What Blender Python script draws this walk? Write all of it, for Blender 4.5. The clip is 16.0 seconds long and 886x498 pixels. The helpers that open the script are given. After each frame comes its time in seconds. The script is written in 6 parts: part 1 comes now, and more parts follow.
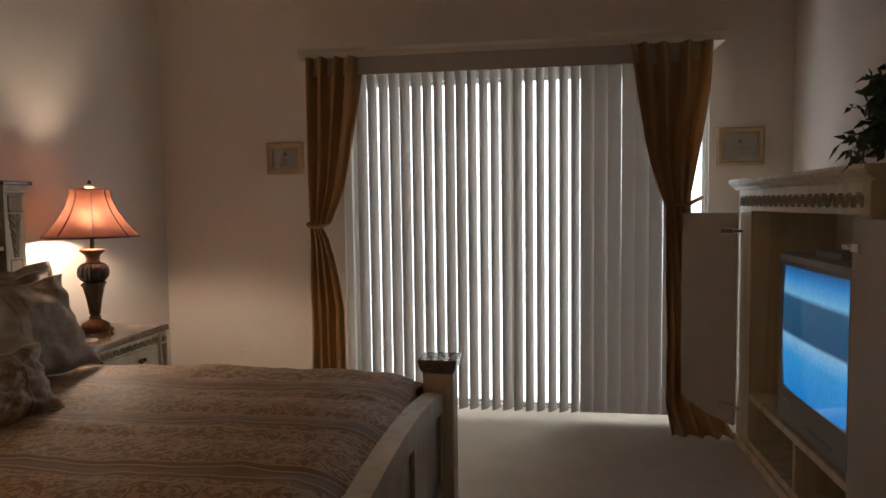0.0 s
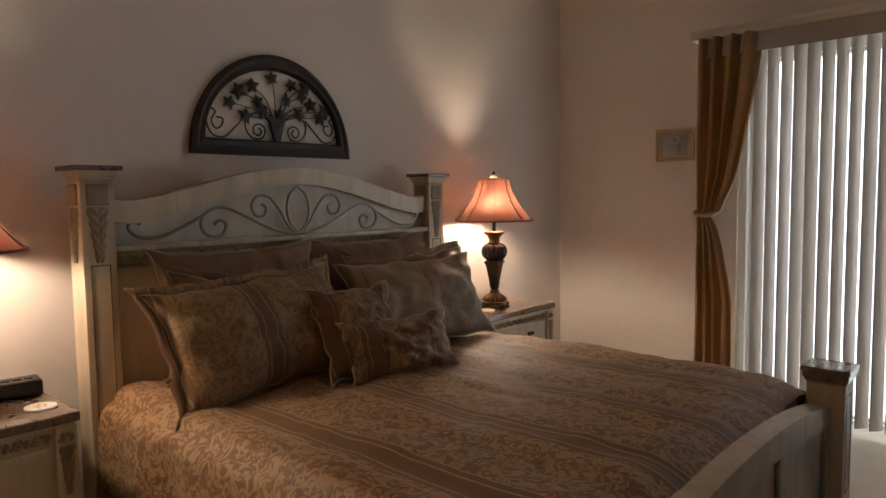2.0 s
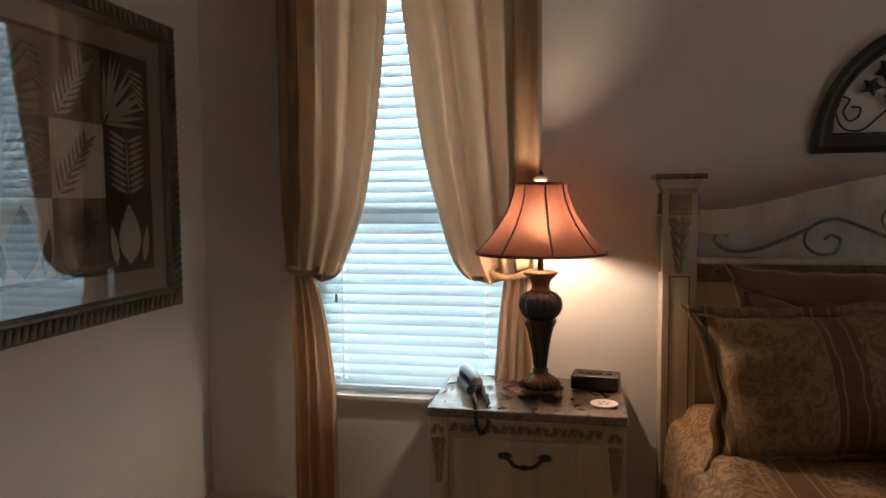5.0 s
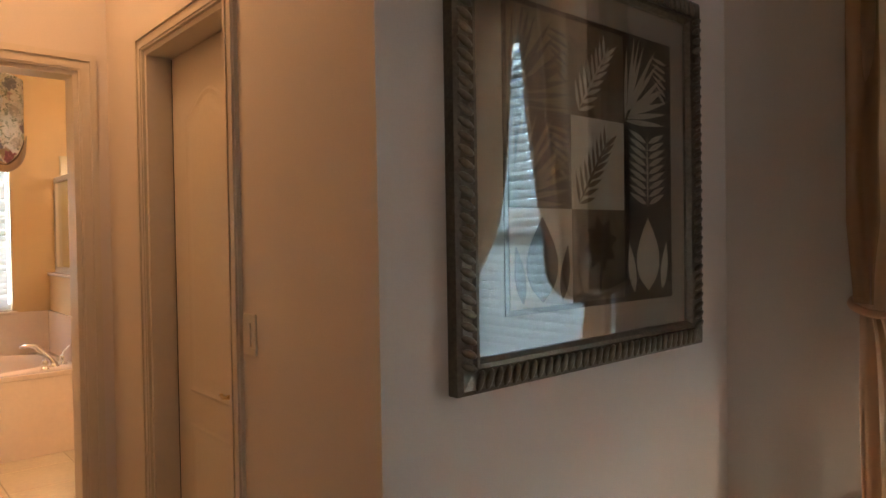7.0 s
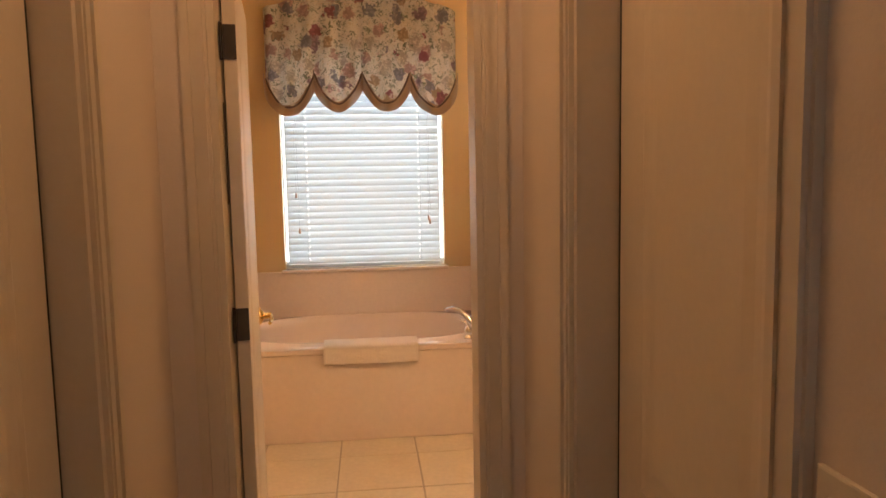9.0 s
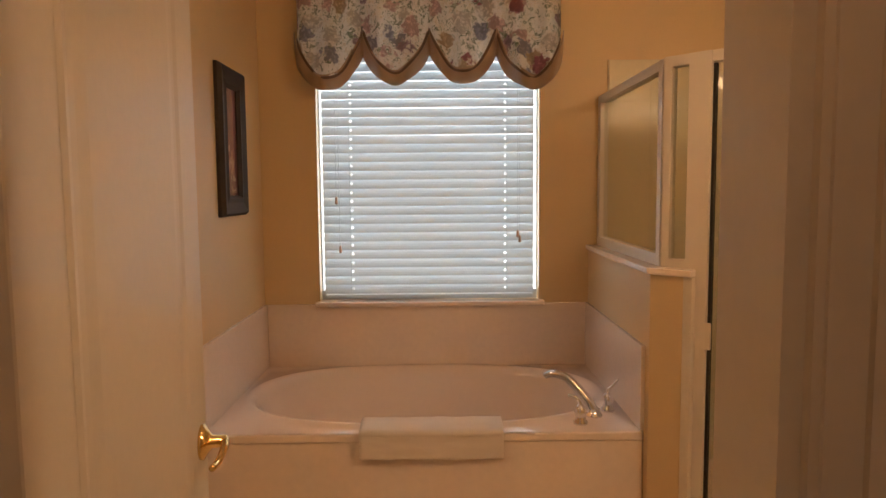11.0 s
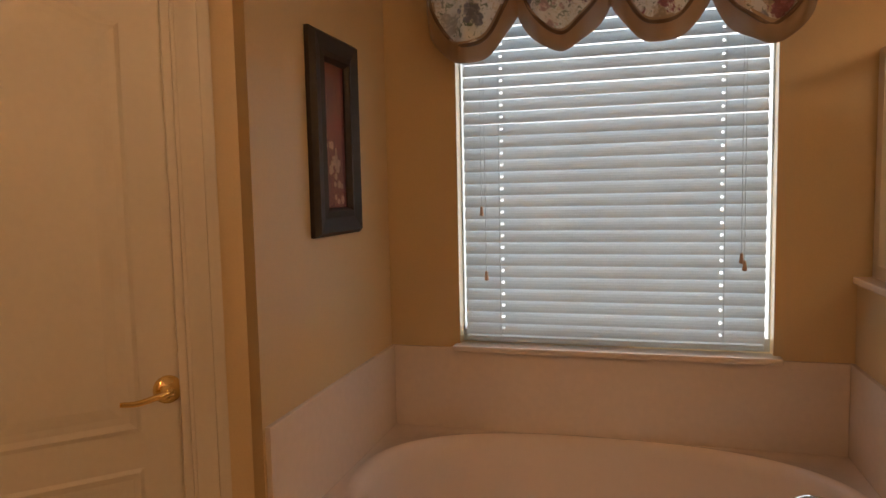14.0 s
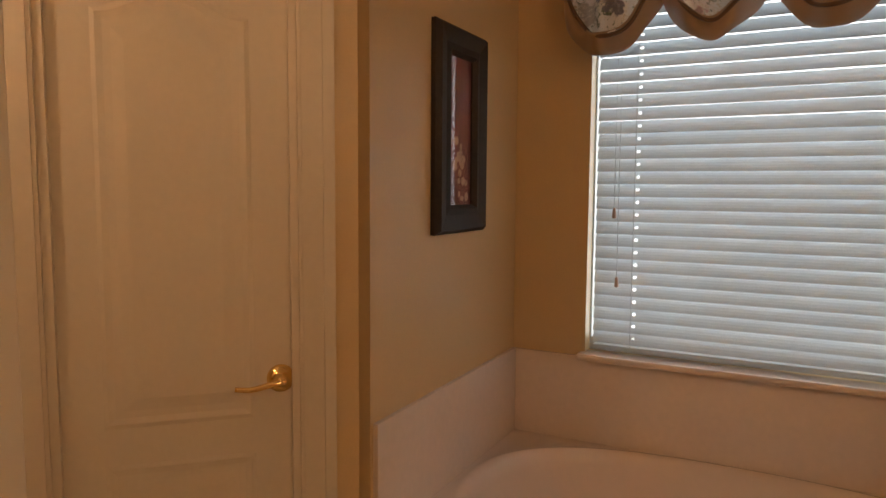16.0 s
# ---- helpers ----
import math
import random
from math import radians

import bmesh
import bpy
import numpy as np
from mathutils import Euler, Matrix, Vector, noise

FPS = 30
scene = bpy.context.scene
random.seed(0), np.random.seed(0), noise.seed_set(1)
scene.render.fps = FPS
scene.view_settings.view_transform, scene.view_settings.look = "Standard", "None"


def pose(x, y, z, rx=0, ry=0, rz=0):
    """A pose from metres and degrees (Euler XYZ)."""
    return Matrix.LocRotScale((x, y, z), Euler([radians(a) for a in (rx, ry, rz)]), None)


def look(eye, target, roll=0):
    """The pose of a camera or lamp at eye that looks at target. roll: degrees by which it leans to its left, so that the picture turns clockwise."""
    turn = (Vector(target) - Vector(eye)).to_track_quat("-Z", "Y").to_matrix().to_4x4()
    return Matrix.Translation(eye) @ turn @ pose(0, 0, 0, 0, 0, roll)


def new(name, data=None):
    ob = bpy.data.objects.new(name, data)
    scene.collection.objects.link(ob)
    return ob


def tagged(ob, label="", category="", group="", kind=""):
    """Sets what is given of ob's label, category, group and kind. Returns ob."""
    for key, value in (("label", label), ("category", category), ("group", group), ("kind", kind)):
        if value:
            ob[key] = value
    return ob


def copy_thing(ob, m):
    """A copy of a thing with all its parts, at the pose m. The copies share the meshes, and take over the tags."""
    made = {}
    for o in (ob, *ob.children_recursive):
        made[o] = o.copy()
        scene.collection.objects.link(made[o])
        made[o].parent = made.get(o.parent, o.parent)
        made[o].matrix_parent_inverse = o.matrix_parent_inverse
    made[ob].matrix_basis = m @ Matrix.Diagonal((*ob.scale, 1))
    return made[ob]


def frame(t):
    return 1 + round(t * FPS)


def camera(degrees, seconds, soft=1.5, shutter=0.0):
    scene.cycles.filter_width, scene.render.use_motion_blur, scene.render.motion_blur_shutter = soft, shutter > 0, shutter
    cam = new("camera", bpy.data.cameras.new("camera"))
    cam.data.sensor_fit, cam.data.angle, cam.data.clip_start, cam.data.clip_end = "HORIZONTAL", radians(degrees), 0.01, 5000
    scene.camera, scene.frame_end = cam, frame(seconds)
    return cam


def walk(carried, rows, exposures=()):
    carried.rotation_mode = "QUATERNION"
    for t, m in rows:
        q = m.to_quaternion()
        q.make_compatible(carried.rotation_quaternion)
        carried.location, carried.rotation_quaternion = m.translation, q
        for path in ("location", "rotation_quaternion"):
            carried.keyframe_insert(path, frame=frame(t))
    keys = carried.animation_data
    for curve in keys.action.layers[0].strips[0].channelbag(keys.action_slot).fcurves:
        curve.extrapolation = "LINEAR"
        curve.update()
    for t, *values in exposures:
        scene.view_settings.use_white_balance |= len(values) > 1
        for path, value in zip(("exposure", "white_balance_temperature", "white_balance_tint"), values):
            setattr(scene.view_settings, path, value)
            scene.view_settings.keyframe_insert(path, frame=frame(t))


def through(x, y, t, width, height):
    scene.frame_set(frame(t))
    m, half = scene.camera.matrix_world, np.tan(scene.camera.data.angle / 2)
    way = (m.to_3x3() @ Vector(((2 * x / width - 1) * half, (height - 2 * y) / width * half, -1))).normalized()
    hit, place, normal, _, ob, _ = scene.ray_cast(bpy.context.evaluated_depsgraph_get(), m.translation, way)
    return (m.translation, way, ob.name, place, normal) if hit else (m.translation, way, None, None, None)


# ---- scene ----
cam = camera(66.2, 16.0)
PATH = [
    (0, (-1.126, -0.991, 1.353), (-0.828, -2.964, 1.223), -0.7),
    (0.5, (-1.138, -0.994, 1.373), (-0.569, -2.907, 1.252), -0.6),
    (1, (-1.204, -0.97, 1.33), (-0.356, -2.78, 1.25), -1.1),
    (1.5, (-1.27, -0.946, 1.333), (-0.132, -2.586, 1.211), -0.9),
    (2, (-1.279, -0.991, 1.355), (0.055, -2.474, 1.202), -0.8),
    (2.5, (-1.304, -1.15, 1.347), (0.26, -2.391, 1.221), -0.9),
    (3, (-1.28, -1.267, 1.339), (0.427, -2.302, 1.213), -0.9),
    (3.2, (-1.253, -1.316, 1.335), (0.496, -2.278, 1.206), -1.0),
    (5.3, (-1.21, -1.653, 1.401), (0.694, -1.054, 1.268), -0.5),
    (5.5, (-1.187, -1.621, 1.393), (0.678, -0.911, 1.264), -0.6),
    (6, (-1.102, -1.48, 1.408), (0.626, -0.482, 1.265), -1.3),
    (6.3, (-1.056, -1.396, 1.412), (0.571, -0.239, 1.305), -1.0),
    (6.5, (-1.0, -1.336, 1.409), (0.554, -0.083, 1.295), -1.9),
    (7, (-0.837, -1.151, 1.347), (0.487, 0.348, 1.313), -0.9),
    (7.5, (-0.704, -0.925, 1.379), (0.335, 0.782, 1.304), -0.7),
    (7.6, (-0.674, -0.882, 1.382), (0.294, 0.867, 1.311), 0.0),
    (8, (-0.595, -0.64, 1.393), (0.161, 1.21, 1.306), -0.1),
    (8.2, (-0.564, -0.519, 1.391), (0.117, 1.357, 1.258), -1.0),
    (8.5, (-0.492, -0.309, 1.379), (0.001, 1.624, 1.234), -0.4),
    (9, (-0.421, 0.058, 1.415), (-0.206, 2.036, 1.224), -1.1),
    (11.3, (-0.386, 1.506, 1.403), (-0.382, 3.499, 1.23), -0.5),
    (11.5, (-0.391, 1.581, 1.41), (-0.384, 3.572, 1.226), -0.5),
    (12, (-0.366, 1.775, 1.415), (-0.407, 3.765, 1.213), -0.8),
    (12.5, (-0.354, 1.92, 1.427), (-0.509, 3.904, 1.232), -0.6),
    (13, (-0.385, 2.038, 1.433), (-0.617, 4.017, 1.264), -0.3),
    (13.5, (-0.411, 2.123, 1.435), (-0.688, 4.097, 1.276), -0.3),
    (14, (-0.368, 2.26, 1.431), (-0.901, 4.181, 1.262), -1.2),
    (14.5, (-0.324, 2.36, 1.433), (-1.228, 4.135, 1.262), -1.3),
    (15, (-0.313, 2.413, 1.441), (-1.428, 4.065, 1.272), -1.0),
    (15.5, (-0.296, 2.418, 1.446), (-1.424, 4.061, 1.278), -0.3),
    (16, (-0.336, 2.355, 1.437), (-1.256, 4.122, 1.259), 0.4),
]
walk(cam, [(t, look(e, g, r)) for t, e, g, r in PATH],
     [(0, 0.88), (1, 0.62), (2, 1.18), (3.2, 1.2), (5.3, 0.58), (6.4, 0.75), (7.4, 1.5), (8.2, 1.3), (8.6, 1.12), (9.2, 0.85), (11.3, 0.24), (12.5, 0.05), (14.5, -0.2), (16, -0.17)])

# ---- world and light ----
world = bpy.data.worlds.new("world")
scene.world = world
world.use_nodes = True
wn = world.node_tree
sky = wn.nodes.new("ShaderNodeTexSky")
sky.sky_type, sky.sun_disc = "NISHITA", False
sky.sun_elevation, sky.sun_rotation = radians(55), radians(262)
wn.links.new(sky.outputs[0], wn.nodes["Background"].inputs[0])
wn.nodes["Background"].inputs[1].default_value = 0.1


def lamp(name, kind, m, energy, color, size=0.1, size_y=0.0):
    d = bpy.data.lights.new(name, kind)
    d.energy, d.color = energy, color
    if kind == "AREA":
        d.size = size
        if size_y:
            d.shape, d.size_y = "RECTANGLE", size_y
    elif kind == "SUN":
        d.angle = size
    else:
        d.shadow_soft_size = size
    ob = new(name, d)
    ob.matrix_world = m
    return ob


sun = lamp("sun", "SUN", look((-14, 2, 20), (0, 0, 0)), 2.5, (1.0, 0.95, 0.87), radians(0.5))

HALL_GLOW, GLOBE_GLOW, BULB_GLOW = 18, 62, 270

# ---- materials ----
def material(name, color, rough=0.6, metal=0.0, spots=0.06, scale=3.0, grain=40.0, bump=0.15, **more):
    """A paint, cloth or stone: two scales of variation in tone, and a fine relief."""
    m = bpy.data.materials.new(name)
    m.use_nodes = True
    n, l = m.node_tree.nodes, m.node_tree.links
    b = n["Principled BSDF"]
    co = n.new("ShaderNodeTexCoord")
    big, small = n.new("ShaderNodeTexNoise"), n.new("ShaderNodeTexNoise")
    big.inputs["Scale"].default_value, small.inputs["Scale"].default_value = scale, grain
    big.inputs["Detail"].default_value, small.inputs["Detail"].default_value = 4, 3
    add = n.new("ShaderNodeMath")
    add.operation = "ADD"
    l.new(co.outputs["Object"], big.inputs["Vector"])
    l.new(co.outputs["Object"], small.inputs["Vector"])
    l.new(big.outputs[0], add.inputs[0])
    l.new(small.outputs[0], add.inputs[1])
    ramp = n.new("ShaderNodeMapRange")
    ramp.inputs["From Min"].default_value, ramp.inputs["From Max"].default_value = 0.6, 1.4
    ramp.inputs["To Min"].default_value, ramp.inputs["To Max"].default_value = 1 - spots, 1 + spots
    l.new(add.outputs[0], ramp.inputs["Value"])
    mul = n.new("ShaderNodeVectorMath")
    mul.operation = "SCALE"
    mul.inputs[0].default_value = color
    l.new(ramp.outputs[0], mul.inputs["Scale"])
    l.new(mul.outputs[0], b.inputs["Base Color"])
    b.inputs["Roughness"].default_value, b.inputs["Metallic"].default_value = rough, metal
    if bump:
        bp = n.new("ShaderNodeBump")
        bp.inputs["Strength"].default_value, bp.inputs["Distance"].default_value = bump, 0.004
        l.new(small.outputs[0], bp.inputs["Height"])
        l.new(bp.outputs[0], b.inputs["Normal"])
    for key, value in more.items():
        b.inputs[key.replace("_", " ")].default_value = value
    return m


PAINT_WALL = material("wall_paint", (0.72, 0.635, 0.57), 0.75, grain=160, bump=0.1, spots=0.03)
PAINT_BATH = material("bath_paint", (0.68, 0.50, 0.28), 0.42, grain=160, bump=0.08, spots=0.03)
PAINT_WHITE = material("cream_white_trim_paint", (0.68, 0.60, 0.50), 0.4, grain=60, bump=0.05, spots=0.03)
PAINT_CEIL = material("ceiling_paint", (0.84, 0.80, 0.74), 0.85, grain=90, bump=0.6, spots=0.03)
CARPET = material("carpet", (0.53, 0.46, 0.36), 0.95, grain=300, bump=1.0, spots=0.12, scale=6)


def cloth(name, color, through=0.35, rough=0.5, sheen=0.3, weave=500.0, spots=0.08, gloss=0.5):
    """A woven cloth that lets some light through."""
    m = material(name, color, rough, spots=spots, scale=5, grain=weave, bump=0.2)
    n, l = m.node_tree.nodes, m.node_tree.links
    b = n["Principled BSDF"]
    b.inputs["Sheen Weight"].default_value = sheen
    b.inputs["Specular IOR Level"].default_value = gloss
    if through:
        tr, mix = n.new("ShaderNodeBsdfTranslucent"), n.new("ShaderNodeMixShader")
        l.new(b.inputs["Base Color"].links[0].from_socket, tr.inputs["Color"])
        mix.inputs[0].default_value = through
        l.new(b.outputs[0], mix.inputs[1])
        l.new(tr.outputs[0], mix.inputs[2])
        l.new(mix.outputs[0], n["Material Output"].inputs[0])
    return m


def scatter(m, color, share):
    """Lets a share of the light straight on through thin silk, spread by the weave."""
    n, l = m.node_tree.nodes, m.node_tree.links
    out = n["Material Output"]
    rf, mix = n.new("ShaderNodeBsdfRefraction"), n.new("ShaderNodeMixShader")
    rf.inputs["Color"].default_value = (*color, 1)
    rf.inputs["IOR"].default_value, rf.inputs["Roughness"].default_value = 1.35, 1.0
    mix.inputs[0].default_value = share
    l.new(out.inputs[0].links[0].from_socket, mix.inputs[1])
    l.new(rf.outputs[0], mix.inputs[2])
    l.new(mix.outputs[0], out.inputs[0])


def glow(name, color, strength):
    m = bpy.data.materials.new(name)
    m.use_nodes = True
    b = m.node_tree.nodes["Principled BSDF"]
    b.inputs["Base Color"].default_value = (*color, 1)
    b.inputs["Emission Color"].default_value = (*color, 1)
    b.inputs["Emission Strength"].default_value = strength
    return m


def pane_glass(name, tint=(1, 1, 1), ior=1.5):
    m = bpy.data.materials.new(name)
    m.use_nodes = True
    n, l = m.node_tree.nodes, m.node_tree.links
    tr, gl, mix, lw, pw, fr = (n.new(k) for k in ("ShaderNodeBsdfTransparent", "ShaderNodeBsdfGlossy", "ShaderNodeMixShader", "ShaderNodeLayerWeight", "ShaderNodeMath", "ShaderNodeMath"))
    tr.inputs[0].default_value = (*tint, 1)
    gl.inputs["Roughness"].default_value = 0.01
    f0 = ((ior - 1) / (ior + 1)) ** 2
    pw.operation, fr.operation = "POWER", "MULTIPLY_ADD"
    pw.inputs[1].default_value, fr.inputs[1].default_value, fr.inputs[2].default_value = 5, 1 - f0, f0
    lw.inputs["Blend"].default_value = 0.5
    l.new(lw.outputs["Facing"], pw.inputs[0])
    l.new(pw.outputs[0], fr.inputs[0])
    l.new(fr.outputs[0], mix.inputs[0])
    l.new(tr.outputs[0], mix.inputs[1])
    l.new(gl.outputs[0], mix.inputs[2])
    l.new(mix.outputs[0], n["Material Output"].inputs[0])
    return m


def wood(name, light, dark, rough=0.45, axis=(1, 1, 0.08), scale=14.0):
    """Pickled wood: long streaks, worn patches, fine pores."""
    m = material(name, light, rough, spots=0.05, grain=90, bump=0.12)
    n, l = m.node_tree.nodes, m.node_tree.links
    b = n["Principled BSDF"]
    co, mp, no, rp = (n.new(k) for k in ("ShaderNodeTexCoord", "ShaderNodeMapping", "ShaderNodeTexNoise", "ShaderNodeValToRGB"))
    mp.inputs["Scale"].default_value = axis
    no.inputs["Scale"].default_value, no.inputs["Detail"].default_value, no.inputs["Distortion"].default_value = scale, 6, 0.6
    rp.color_ramp.elements[0].color, rp.color_ramp.elements[1].color = (*dark, 1), (*light, 1)
    rp.color_ramp.elements[0].position, rp.color_ramp.elements[1].position = 0.3, 0.62
    l.new(co.outputs["Object"], mp.inputs[0])
    l.new(mp.outputs[0], no.inputs["Vector"])
    l.new(no.outputs[0], rp.inputs[0])
    l.new(rp.outputs[0], b.inputs["Base Color"])
    return m


def marble(name, base, vein, spot):
    m = material(name, base, 0.12, grain=50, bump=0.02)
    n, l = m.node_tree.nodes, m.node_tree.links
    co, no, vo, rp = (n.new(k) for k in ("ShaderNodeTexCoord", "ShaderNodeTexNoise", "ShaderNodeTexVoronoi", "ShaderNodeValToRGB"))
    no.inputs["Scale"].default_value, no.inputs["Detail"].default_value, no.inputs["Distortion"].default_value = 16, 9, 1.5
    rp.color_ramp.elements[0].color, rp.color_ramp.elements[1].color = (*vein, 1), (*base, 1)
    rp.color_ramp.elements[0].position, rp.color_ramp.elements[1].position = 0.36, 0.6
    e = rp.color_ramp.elements.new(0.5)
    e.color = (*spot, 1)
    l.new(co.outputs["Object"], no.inputs["Vector"])
    l.new(no.outputs[0], rp.inputs[0])
    l.new(rp.outputs[0], n["Principled BSDF"].inputs["Base Color"])
    return m


def brocade(name, ground, gold, stripe, axis, period, plain=0.4, shift=0.0, cord=0.07):
    """Jacquard in bands: leafy gold figure on one band, plain satin on the next, and thin corded lines between."""
    m = material(name, ground, 0.56, grain=350, bump=0.25, Specular_IOR_Level=0.2)
    n, l = m.node_tree.nodes, m.node_tree.links
    b = n["Principled BSDF"]
    co, sep, mod, no, rp = (n.new(k) for k in ("ShaderNodeTexCoord", "ShaderNodeSeparateXYZ", "ShaderNodeMath", "ShaderNodeTexNoise", "ShaderNodeValToRGB"))
    off = n.new("ShaderNodeMath")
    off.inputs[1].default_value = shift + 50 * period
    mod.operation = "MODULO"
    mod.inputs[1].default_value = period
    div = n.new("ShaderNodeMath")
    div.operation = "DIVIDE"
    div.inputs[1].default_value = period
    no.inputs["Scale"].default_value, no.inputs["Detail"].default_value, no.inputs["Distortion"].default_value = 25, 4, 2.2
    rp.color_ramp.elements[0].color, rp.color_ramp.elements[1].color = (*ground, 1), (*gold, 1)
    rp.color_ramp.elements[0].position, rp.color_ramp.elements[1].position = 0.45, 0.55
    band = n.new("ShaderNodeValToRGB")
    band.color_ramp.interpolation = "CONSTANT"
    els = band.color_ramp.elements
    els[0].position, els[0].color = 0.0, (0, 0, 0, 1)
    els[1].position, els[1].color = plain, (1, 1, 1, 1)
    line = n.new("ShaderNodeValToRGB")
    line.color_ramp.interpolation = "CONSTANT"
    ls = line.color_ramp.elements
    ls[0].position, ls[0].color = 0.0, (0, 0, 0, 1)
    ls[1].position, ls[1].color = 0.985, (1, 1, 1, 1)
    for p, c in ((0.05, 1), (0.065, 0), (plain - 0.065, 1), (plain - 0.05, 0), (plain + 0.06, 1), (plain + 0.06 + cord, 0)):
        e = ls.new(p)
        e.color = (c, c, c, 1)
    mix, mix2 = n.new("ShaderNodeMix"), n.new("ShaderNodeMix")
    mix.data_type = mix2.data_type = "RGBA"
    l.new(co.outputs["Object"], sep.inputs[0])
    l.new(sep.outputs[axis], off.inputs[0])
    l.new(off.outputs[0], mod.inputs[0])
    l.new(mod.outputs[0], div.inputs[0])
    l.new(div.outputs[0], band.inputs[0])
    l.new(div.outputs[0], line.inputs[0])
    l.new(co.outputs["Object"], no.inputs["Vector"])
    l.new(no.outputs[0], rp.inputs[0])
    l.new(band.outputs[0], mix.inputs[0])
    mix.inputs[6].default_value = (*stripe, 1)
    l.new(rp.outputs[0], mix.inputs[7])
    l.new(line.outputs[0], mix2.inputs[0])
    l.new(mix.outputs[2], mix2.inputs[6])
    mix2.inputs[7].default_value = (*[c * 1.08 for c in gold], 1)
    l.new(mix2.outputs[2], b.inputs["Base Color"])
    b.inputs["Sheen Weight"].default_value = 0.08
    return m


def floral(name):
    """Chintz: rose, plum, blue and ochre flowers with sage leaves on cream."""
    m = cloth(name, (0.86, 0.83, 0.77), 0.6, 0.6, 0.1)
    n, l = m.node_tree.nodes, m.node_tree.links
    b = n["Principled BSDF"]
    co, warp, v1, v2, v3 = (n.new(k) for k in ("ShaderNodeTexCoord", "ShaderNodeTexNoise", "ShaderNodeTexVoronoi", "ShaderNodeTexVoronoi", "ShaderNodeTexNoise"))
    add, sep = n.new("ShaderNodeVectorMath"), n.new("ShaderNodeSeparateColor")
    add.operation = "MULTIPLY_ADD"
    add.inputs[1].default_value = (0.08, 0.08, 0.08)
    warp.inputs["Scale"].default_value, warp.inputs["Detail"].default_value = 38, 3
    l.new(co.outputs["Object"], warp.inputs["Vector"])
    l.new(warp.outputs["Color"], add.inputs[0])
    l.new(co.outputs["Object"], add.inputs[2])
    for v, sc in ((v1, 10.0), (v2, 40.0), (v3, 30.0)):
        v.inputs["Scale"].default_value = sc
        l.new(add.outputs[0], v.inputs["Vector"])
    v3.inputs["Detail"].default_value, v3.inputs["Distortion"].default_value = 4, 1.0

    def ramp(source, stops, constant):
        r = n.new("ShaderNodeValToRGB")
        r.color_ramp.interpolation = "CONSTANT" if constant else "LINEAR"
        e = r.color_ramp.elements
        e[0].position, e[0].color = stops[0][0], (*stops[0][1], 1)
        e[1].position, e[1].color = stops[-1][0], (*stops[-1][1], 1)
        for p, c in stops[1:-1]:
            e.new(p).color = (*c, 1)
        l.new(source, r.inputs[0])
        return r.outputs[0]

    def blend(fac, one, two, kind="MIX"):
        x = n.new("ShaderNodeMix")
        x.data_type, x.blend_type = "RGBA", kind
        if type(fac) is float:
            x.inputs[0].default_value = fac
        else:
            l.new(fac, x.inputs[0])
        l.new(one, x.inputs[6])
        l.new(two, x.inputs[7])
        return x.outputs[2]
    l.new(v1.outputs["Color"], sep.inputs[0])
    bloom = ramp(sep.outputs[0], [(0.0, (0.52, 0.23, 0.27)), (0.16, (0.78, 0.58, 0.56)), (0.36, (0.46, 0.46, 0.54)), (0.54, (0.88, 0.83, 0.76)), (0.74, (0.70, 0.56, 0.40)), (0.90, (0.50, 0.38, 0.45))], True)
    petals = ramp(v2.outputs["Distance"], [(0.1, (1.05, 1.04, 1.03)), (0.55, (0.62, 0.60, 0.58))], False)
    leaves = ramp(v3.outputs[0], [(0.0, (0.22, 0.26, 0.19)), (0.36, (0.40, 0.42, 0.34)), (0.43, (0.86, 0.83, 0.78)), (0.60, (0.70, 0.62, 0.48)), (0.64, (0.86, 0.83, 0.78))], True)
    mask = ramp(v1.outputs["Distance"], [(0.0, (1, 1, 1)), (0.40, (1, 1, 1)), (0.47, (0, 0, 0))], False)
    out = blend(mask, leaves, blend(1.0, bloom, petals, "MULTIPLY"))
    l.new(out, b.inputs["Base Color"])
    for node in n:
        if node.type == "BSDF_TRANSLUCENT":
            l.new(out, node.inputs["Color"])
    return m


CREAM_WOOD = wood("pickled_cream_wood", (0.60, 0.50, 0.36), (0.44, 0.34, 0.22))
CARVED = material("antiqued_carving", (0.30, 0.23, 0.14), 0.5, spots=0.35, grain=120, bump=0.6)
GROOVE = material("dark_glaze", (0.12, 0.08, 0.05), 0.6)
DOOR_BACK = material("taupe_painted_board", (0.40, 0.34, 0.285), 0.6, spots=0.05)
MARBLE = marble("brown_marble", (0.185, 0.140, 0.108), (0.115, 0.084, 0.066), (0.235, 0.180, 0.142))
PEWTER = material("brushed_pewter", (0.26, 0.235, 0.20), 0.36, 0.85, spots=0.2)
BRONZE = material("dark_bronze", (0.075, 0.055, 0.045), 0.38, 0.6, spots=0.3)
GILT = material("antique_gilt", (0.15, 0.088, 0.042), 0.35, 0.7, spots=0.35, grain=120, bump=0.4)
VASE = material("black_green_vase", (0.035, 0.033, 0.034), 0.25, 0.2, spots=0.3)
SHADE = cloth("salmon_silk_shade", (0.20, 0.072, 0.045), 0.155, 0.7, 0.1)
scatter(SHADE, (1.0, 0.46, 0.26), 0.006)
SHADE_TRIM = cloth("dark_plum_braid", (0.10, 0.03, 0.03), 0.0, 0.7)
CRYSTAL = material("cream_finial", (0.85, 0.75, 0.55), 0.2)
BULB = glow("lit_bulb", (1.0, 0.82, 0.62), BULB_GLOW * 0.88)
